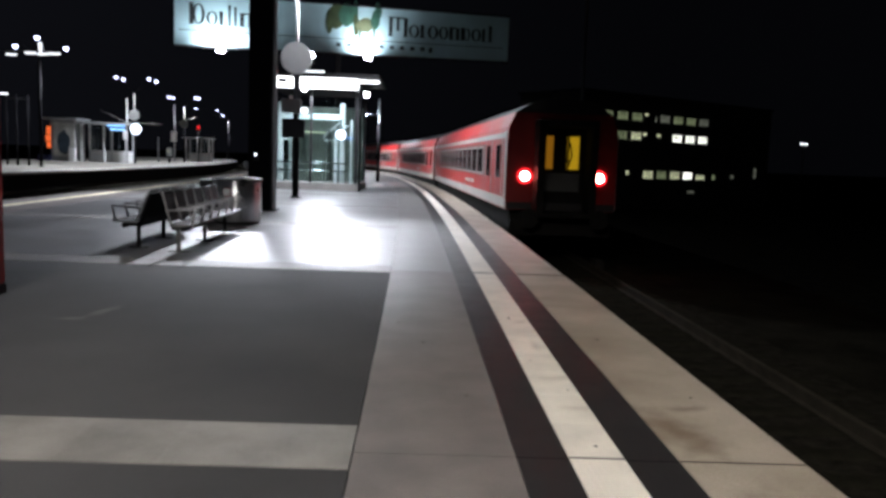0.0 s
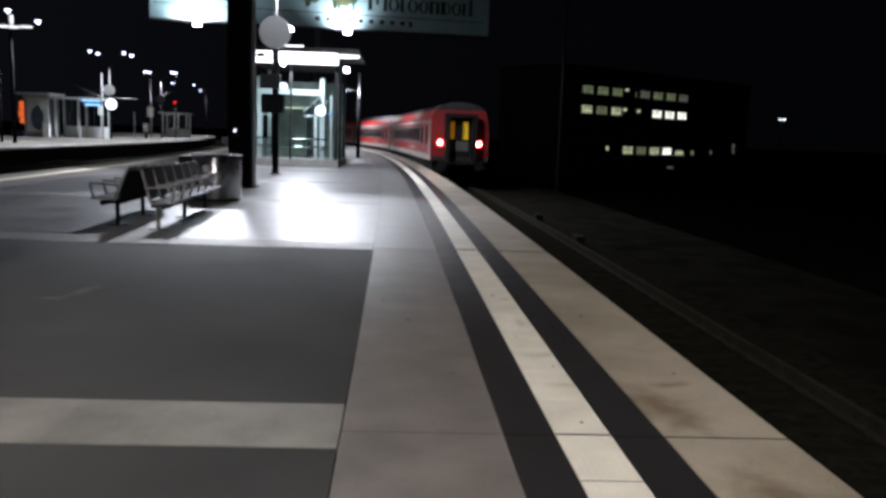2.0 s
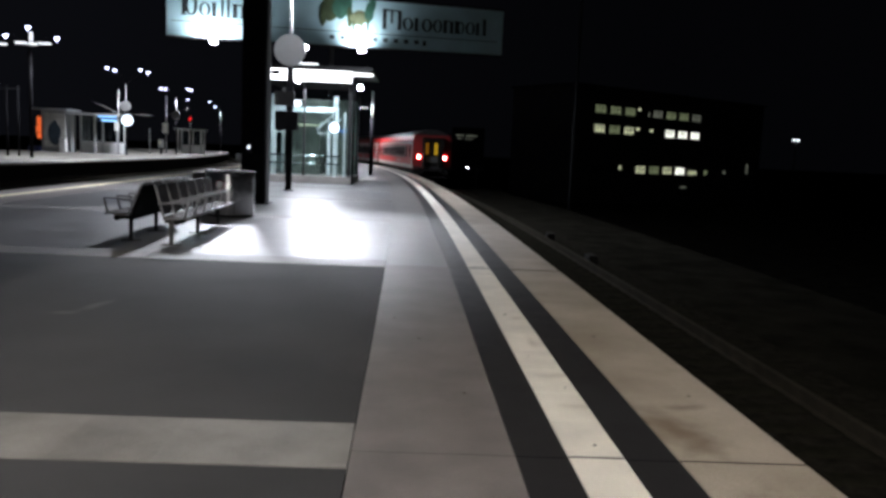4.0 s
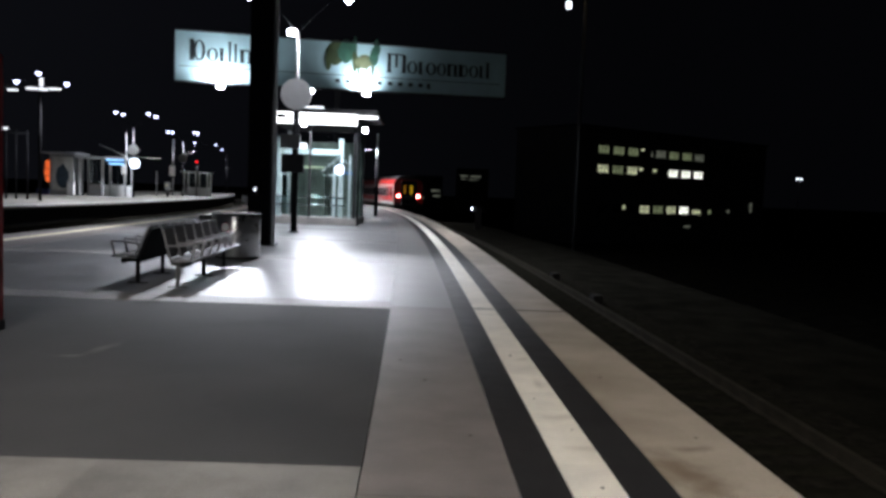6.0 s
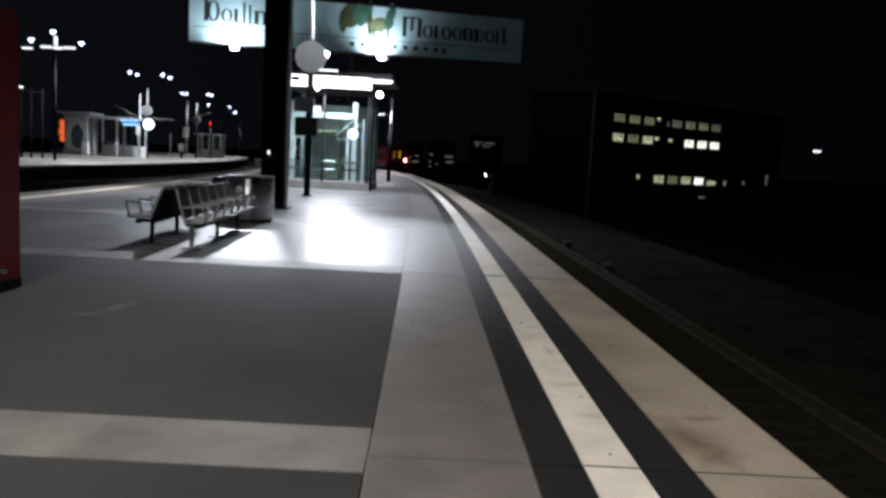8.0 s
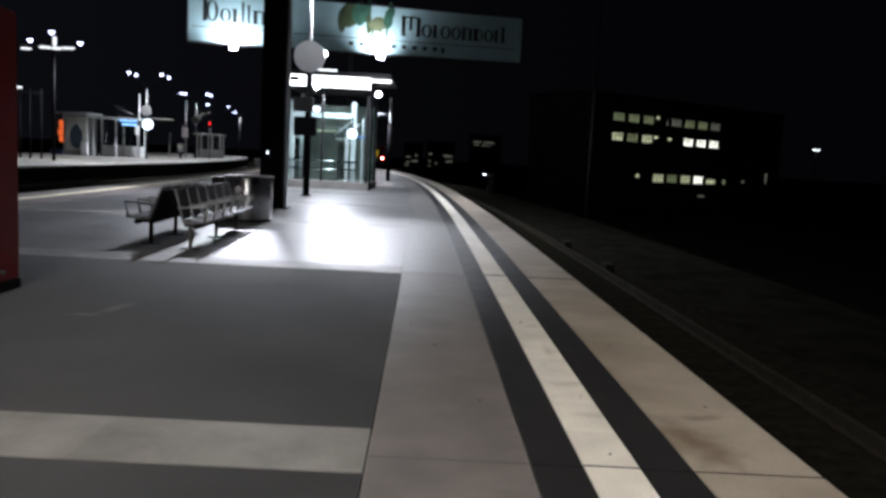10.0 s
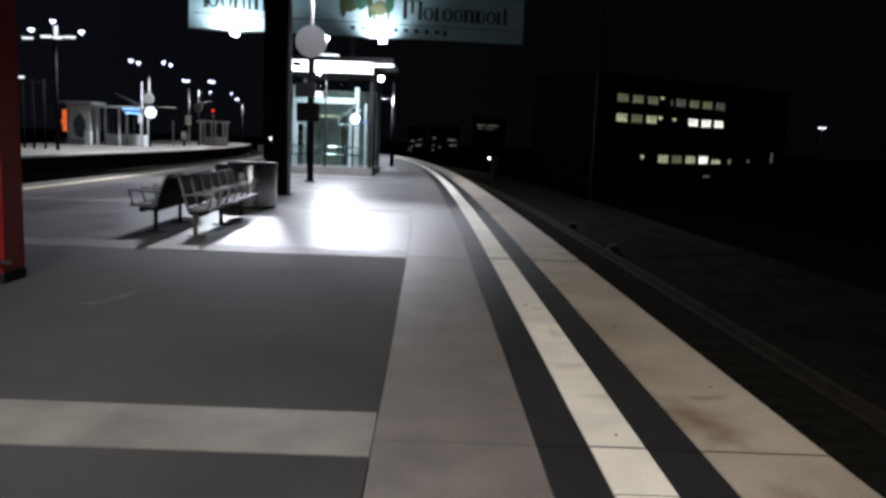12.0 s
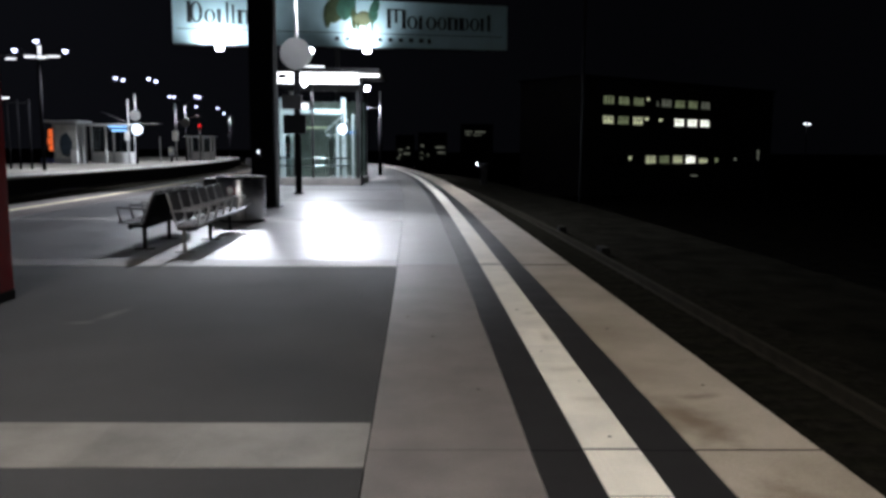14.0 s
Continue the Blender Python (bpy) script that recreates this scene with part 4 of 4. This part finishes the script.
# ---- the other platform ----
def build_far_platform():
    f = lambda y: -0.055 * 0 - max(0, y - 45) ** 2 * 0.00128
    bm = bmesh.new()
    ribbon(bm, -40.0, -22.75, BED - 0.2, -0.12, 20, 150, 3, f)
    structure("far_platform_body", bm, UNDER, "grey concrete body of the opposite platform")
    bm = bmesh.new()
    ribbon(bm, -40.0, -22.65, -0.12, 0.0, 20, 150, 3, f)
    structure("far_platform_top", bm, FARPAVE, "pale lit paving of the opposite platform")
    bm = bmesh.new()
    ribbon(bm, -24.2, -23.9, 0.0, 0.006, 20, 150, 3, f)
    structure("far_platform_line", bm, WHITETILE, "white line on the opposite platform")


build_far_platform()
PAIR = ((-1.85, 8.75), (-1.1, 8.55), (1.5, 8.7), (2.25, 8.45))
build_mast(pose(-30.55, 82, 0.002), "lamp mast with two pairs of bright heads on the opposite platform", PAIR)
build_mast(pose(-27.9, 57, 0.002), "lamp mast with bright heads on the opposite platform", ((-1.65, 8.47), (-0.1, 9.1), (1.9, 8.43)), False, top=7.9, cut=7.5, bar=True)
build_mast(pose(-32.3, 104, 0.002), "lamp mast with two pairs of bright heads on the opposite platform", ((-1.95, 8.35), (-1.4, 8.3), (1.45, 8.4), (1.9, 8.3)))
build_mast(pose(-37.0, 145, 0.002), "distant lamp mast on the opposite platform", ((-5.9, 9.2), (-2.1, 9.0), (-1.0, 8.1)), False)


def build_shelter(m, w, d, h, label):
    t = thing("shelter", label, "shelter", m, "shelters on the opposite platform")
    for x in (0, w / 2, w):
        for y in (0, d):
            boxpart("post", (x - 0.09, y - 0.09, 0, x + 0.09, y + 0.09, h), GREYPAINT, t, "pale steel post")
    for x0, x1 in ((0.1, w / 2 - 0.1), (w / 2 + 0.1, w - 0.1)):
        boxpart("back_pane", (x0, d - 0.02, 0.3, x1, d, h - 0.2), GLASS, t, "clear glass pane").visible_shadow = False
        boxpart("kick_panel", (x0, d - 0.08, 0.0, x1, d - 0.04, 1.2), WHITEPAINT, t, "pale lower panel")
    boxpart("roof", (-0.4, -0.6, h, w + 0.4, d + 0.3, h + 0.14), GREYPAINT, t, "thin flat roof", 0.03)
    return t


build_shelter(pose(-36.0, 82, 0.002), 4.6, 2.0, 3.9, "glass platform shelter with pale posts")
build_shelter(pose(-32.2, 104.5, 0.002), 3.0, 1.6, 3.1, "small glass platform shelter with pale posts")


def build_kiosk():
    t = thing("kiosk", "pale kiosk wall with poster and orange edge", "kiosk", pose(-39.2, 81.5, 0.002))
    boxpart("wall", (0.3, 0, 0, 2.7, 2.5, 4.2), FARGREY, t, "pale wall", 0.03)
    boxpart("poster", (0.6, -0.03, 0.5, 2.7, -0.005, 3.9), POSTER, t, "faded blue-grey poster")
    bm = bmesh.new()
    ring = []
    for i in range(26):
        q = 2 * math.pi * i / 26
        f = 1 + 0.28 * noise.noise(Vector((math.cos(q) * 1.4, math.sin(q) * 1.4, 2.7)))
        ring.append((1.65 + 0.62 * f * math.cos(q), 2.0 + 1.15 * f * math.sin(q)))
    front = [bm.verts.new((x, -0.045, z)) for x, z in ring]
    back = [bm.verts.new((x, -0.031, z)) for x, z in ring]
    bm.faces.new(front)
    for i in range(26):
        j = (i + 1) % 26
        bm.faces.new((front[j], front[i], back[i], back[j]))
    bmesh.ops.recalc_face_normals(bm, faces=bm.faces[:])
    part("poster_motif", bm, MOTIF, t, "dark blue-green printed shape")
    for z0, z1, x in ((1.3, 1.9, -0.1), (1.95, 2.6, -0.22), (2.65, 3.5, -0.12)):
        boxpart("orange_panel", (x, -0.06, z0, 0.28, 0.4, z1), L_ORANGE, t, "bright orange lit panel", 0.04)
    boxpart("roof", (-0.4, -0.5, 4.21, 3.2, 2.8, 4.38), GREYPAINT, t, "thin overhanging roof", 0.02)
    boxpart("blue_box", (-0.9, -0.4, 0, 0.3, -0.06, 0.6), BLUEPAINT, t, "blue box at the foot")


build_kiosk()
build_clock(pose(-30.35, 81.76, 3.53), 0.55, "round lit station clock on the opposite platform")


def build_sign():
    s = thing("platform_sign", "lit blue station sign on a pale pole", "sign", pose(-31.2, 81.7, 0.002))
    tubepart("pole", (0, 0, 0), (0, 0, 6.6), 0.055, FARGREY, s, "pale pole")
    boxpart("panel", (-2.1, -0.12, 3.25, -0.1, 0.0, 3.9), BLUEPAINT, s, "dark blue sign panel", 0.02)
    boxpart("light_strip", (-2.0, -0.15, 3.7, -0.15, -0.121, 3.86), L_BLUE, s, "glowing blue strip")
    boxpart("light_strip", (-1.7, -0.15, 3.32, -0.15, -0.121, 3.5), L_BLUE, s)
    boxpart("cabinet", (-0.35, -0.25, 2.4, 0.1, -0.112, 3.3), WHITEPAINT, s, "white cabinet on the pole", 0.02)
    for a, b in (((-2.75, 0, 5.35), (0, 0, 4.15)), ((0, 0, 4.15), (3.5, 0, 4.1))):
        tubepart("canopy_wing", a, b, 0.03, DULLGREY, s, "thin pale edge of a wing canopy", n=8)
    cab = thing("cabinet", "small white cabinet on the opposite platform", "cabinet", pose(-36.6, 81.2, 0.002))
    boxpart("body", (-0.3, -0.2, 0, 0.35, 0.2, 1.35), WHITEPAINT, cab, "", 0.03)
    boxpart("cap", (-0.34, -0.24, 1.35, 0.39, 0.24, 1.42), GREYPAINT, cab, "", 0.02)
    s2 = thing("speaker_pole", "pale pole with a white cabinet", "pole", pose(-33.5, 103.8, 0.002))
    tubepart("pole", (0, 0, 0), (0, 0, 7.4), 0.09, FARGREY, s2, "pale pole")
    boxpart("cabinet", (-0.4, -0.3, 2.6, 0.3, -0.135, 3.9), WHITEPAINT, s2, "white cabinet on the pole", 0.02)
    tubepart("canopy_wing", (0.1, 0, 4.9), (2.9, 0, 5.9), 0.03, DULLGREY, s2, "thin pale edge of a wing canopy", n=8)
    s3 = thing("signal", "red railway signal on a pole", "signal", pose(-30.3, 103.5, 0.002))
    tubepart("pole", (0, 0, 0), (0, 0, 4.9), 0.08, DARKMETAL, s3)
    boxpart("backplate", (-0.3, -0.12, 4.0, 0.3, -0.081, 5.0), DARKMETAL, s3, "dark signal head", 0.02)
    tubepart("red_lens", (0, -0.14, 4.55), (0, -0.121, 4.55), 0.14, L_REDRING, s3, "lit red lens")


build_sign()


def build_bar_lamp():
    p = thing("lamp_post", "dark lamp post with a short bright bar lamp", "lamp post", pose(-31.9, 60, 0.002))
    for x in (0.0, 0.75, 1.6):
        tubepart("pole", (x, 0, 0), (x, 0, 5.2), 0.08, BLACKPOLE, p, "dark pole")
    boxpart("bar_lamp", (-0.75, -0.1, 5.2, 0.15, 0.1, 5.36), L_TUBE, p, "short bright bar lamp", 0.03)
    boxpart("cross_bar", (0.1, -0.04, 4.9, 1.7, 0.04, 5.0), DARKMETAL, p)


build_bar_lamp()


def build_far_posts():
    p = thing("marker_post", "slim pale post on the opposite platform", "post", pose(-32.6, 95, 0.002))
    tubepart("pole", (0, 0, 0), (0, 0, 2.9), 0.07, FARGREY, p, n=10)
    boxpart("cap", (-0.12, -0.12, 2.9, 0.12, 0.12, 2.98), DULLGREY, p)
    b = thing("ticket_machine", "small grey ticket machine with a lit display", "ticket machine", pose(-31.6, 96, 0.002))
    boxpart("stand", (-0.12, -0.1, 0, 0.12, 0.1, 0.75), DARKMETAL, b)
    boxpart("body", (-0.3, -0.18, 0.75, 0.3, 0.18, 1.75), FARGREY, b, "grey casing", 0.03)
    boxpart("display", (-0.2, -0.2, 1.25, 0.05, -0.181, 1.55), L_DISPLAY_DIM, b, "dim lit display")
    for x, y, h in ((-37.5, 124, 2.4), (-38.4, 127, 1.2), (-40.0, 131, 1.2)):
        q = thing("marker_post", "short dull post near the far end of the opposite platform", "post", pose(x, y, 0.002))
        tubepart("pole", (0, 0, 0), (0, 0, h), 0.09, FARGREY, q, n=10)


build_far_posts()


# ---- far side of the line ----
def build_office():
    a, b = Vector((23.5, 117.5, 0)), Vector((62.5, 145.07, 0))
    m = Matrix.Translation((a.x, a.y, 0)) @ pose(0, 0, 0, 0, 0, math.degrees(math.atan2(b.y - a.y, b.x - a.x)))
    L = (b - a).length
    t = thing("office_building", "dark office block with rows of lit windows", "building", m)
    boxpart("wall", (-1.5, 0.0, -5.2, L, 14, 12.4), BRICKDARK, t, "dark facade")
    boxpart("roof", (-1.8, -0.3, 12.41, L + 0.3, 14.3, 12.7), DARKMETAL, t, "flat roof edge")
    rows = ((8.66, 9.80, (0, 0, 0, None, 3, 0, 0, 3)), (5.70, 6.86, (1, 0, 1, None, None, 2, 2, 2)), (-0.35, 0.85, (None, None, None, 1, 0, 1, 2, 1)))
    return t, L, rows


OFFICE, OL, OROWS = build_office()


def office_windows():
    """Eight windows to a storey, at an even pitch."""
    pitch, w = OFFICE_PITCH, OFFICE_PITCH * 0.66
    for z0, z1, lit in OROWS:
        for i, k in enumerate(lit):
            x = OFFICE_X + i * pitch
            win = boxpart("window", (x - 0.05, -0.03, z0 - 0.05, x + w + 0.05, -0.002, z1 + 0.05), DARKMETAL, OFFICE)
            zt = z1 if (i, k) != (7, 1) else z0 + 0.68 * (z1 - z0)
            boxpart("pane", (x, -0.05, z0, x + w, -0.031, zt), L_WIN[k] if k is not None else TRAINGLASS, win, "lit office window" if k is not None else "")
            for f in (0.31, 0.64):
                boxpart("mullion", (x + w * f, -0.075, z0, x + w * (f + 0.05), -0.051, z1), DARKMETAL, win)
            boxpart("transom", (x, -0.074, z0 + 0.62 * (z1 - z0), x + w, -0.0515, z0 + 0.68 * (z1 - z0)), DARKMETAL, win)


def office_small_lights():
    for x, z, w, h, k in ((12.4, 9.5, 0.7, 0.4, 1), (14.9, 8.7, 0.3, 0.9, 3), (12.2, 6.4, 0.8, 0.45, 1), (15.6, 6.3, 0.8, 0.45, 1), (8.7, 0.2, 0.55, 0.6, 1), (31.0, -0.3, 0.6, 0.8, 0), (36.5, 0.0, 0.5, 0.6, 3), (43.5, 0.1, 0.5, 1.8, 3), (24.5, -2.6, 1.6, 0.3, 3)):
        boxpart("small_window", (x, -0.06, z, x + w, -0.002, z + h), L_WIN[k], OFFICE, "small lit window")


office_small_lights()
OFFICE_PITCH, OFFICE_X = 3.40, 2.6
office_windows()


def build_far_blocks():
    for x, y, w, d, h, wins in ((-14.0, 300, 7, 10, 6.2, ((1.2, -0.6, 1.0, 0.5), (1.0, 1.4, 1.6, 0.5), (3.2, -0.2, 2.2, 0.7), (4.2, 2.1, 1.2, 0.5), (0.4, -1.8, 1.2, 0.5))),
                                (-5.5, 300, 11, 10, 7.2, ((1, 2.8, 1.2, 0.7), (1, 0.2, 0.8, 0.5), (1, -1.6, 0.8, 0.5), (3.4, -0.6, 0.8, 0.6), (6.6, 2.3, 3.4, 0.6), (7.6, 0.3, 2.6, 0.6))),
                                (11.0, 300, 12, 12, 10.5, ((1.2, 8.3, 3.0, 0.5), (5.0, 8.2, 4.0, 0.5), (1.6, 7.2, 1.6, 0.4), (4.4, 7.1, 3.4, 0.3)))):
        t = thing("distant_building", "far dark building with a few lit windows", "building", pose(x, y, 0))
        boxpart("wall", (0, 0, -6, w, d, h + 1), BRICKDARK, t)
        for wx, wz, ww, wh in wins:
            boxpart("window", (wx, -0.1, wz, wx + ww, -0.01, wz + wh), L_WIN[3], t, "lit window")


build_far_blocks()


def build_small_signals():
    s = thing("dwarf_signal", "low grey signal post with a small white light", "signal", pose(3.9, 60, BED - 0.04))
    boxpart("post", (-0.22, -0.2, 0, 0.22, 0.2, 1.5), UNDER, s, "dark grey post", 0.02)
    tubepart("lens", (-0.5, -0.25, 1.62), (-0.5, -0.2, 1.62), 0.05, L_COLD, s, "small white light")
    boxpart("arm", (-0.55, -0.19, 1.5, 0.22, -0.1, 1.7), DARKMETAL, s)
    l = thing("street_lamp", "distant street lamp with two small heads", "street lamp", pose(52.3, 110, -5.2))
    tubepart("pole", (0, 0, 0), (0, 0, 10.8), 0.08, DARKMETAL, l)
    for x in (-0.28, 0.3):
        boxpart("head", (x - 0.15, -0.15, 10.58, x + 0.15, 0.15, 10.78), L_DISPLAY, l, "lit lamp head", 0.03)
    m = thing("street_lamp", "tall dark lamp post with a white and a warm light", "street lamp", pose(7.55, 40, -1.4))
    tubepart("pole", (0, 0, 0), (0, 0, 13.3), 0.08, DARKMETAL, m)
    tubepart("arm", (0, 0, 13.1), (-0.9, 0, 13.0), 0.05, DARKMETAL, m, n=8)
    boxpart("head", (-0.95, -0.1, 12.5, -0.7, 0.1, 12.85), L_DISPLAY, m, "white lamp head", 0.03)
    boxpart("head", (-0.42, -0.1, 13.25, -0.07, 0.1, 13.55), L_WARM, m, "warm lamp head", 0.03)
    for y in (19.4, 24.6):
        b = thing("track_magnet", "small dark box beside the rail", "track magnet", pose(TRACK + 1.0 + bend(y), y, BED))
        boxpart("body", (-0.1, -0.3, 0, 0.12, 0.3, 0.24), UNDER, b, "", 0.02)


build_small_signals()


def motions():
    times = [i * 0.5 for i in range(29)]
    for i, car in enumerate(CARS):
        rows = []
        for t in times:
            s = float(np.interp(t, TRAIN_T, TRAIN_S))
            rows.append((t, carriage_pose(s + i * (CAR + COUPLE))))
        walk(car, rows)


motions()
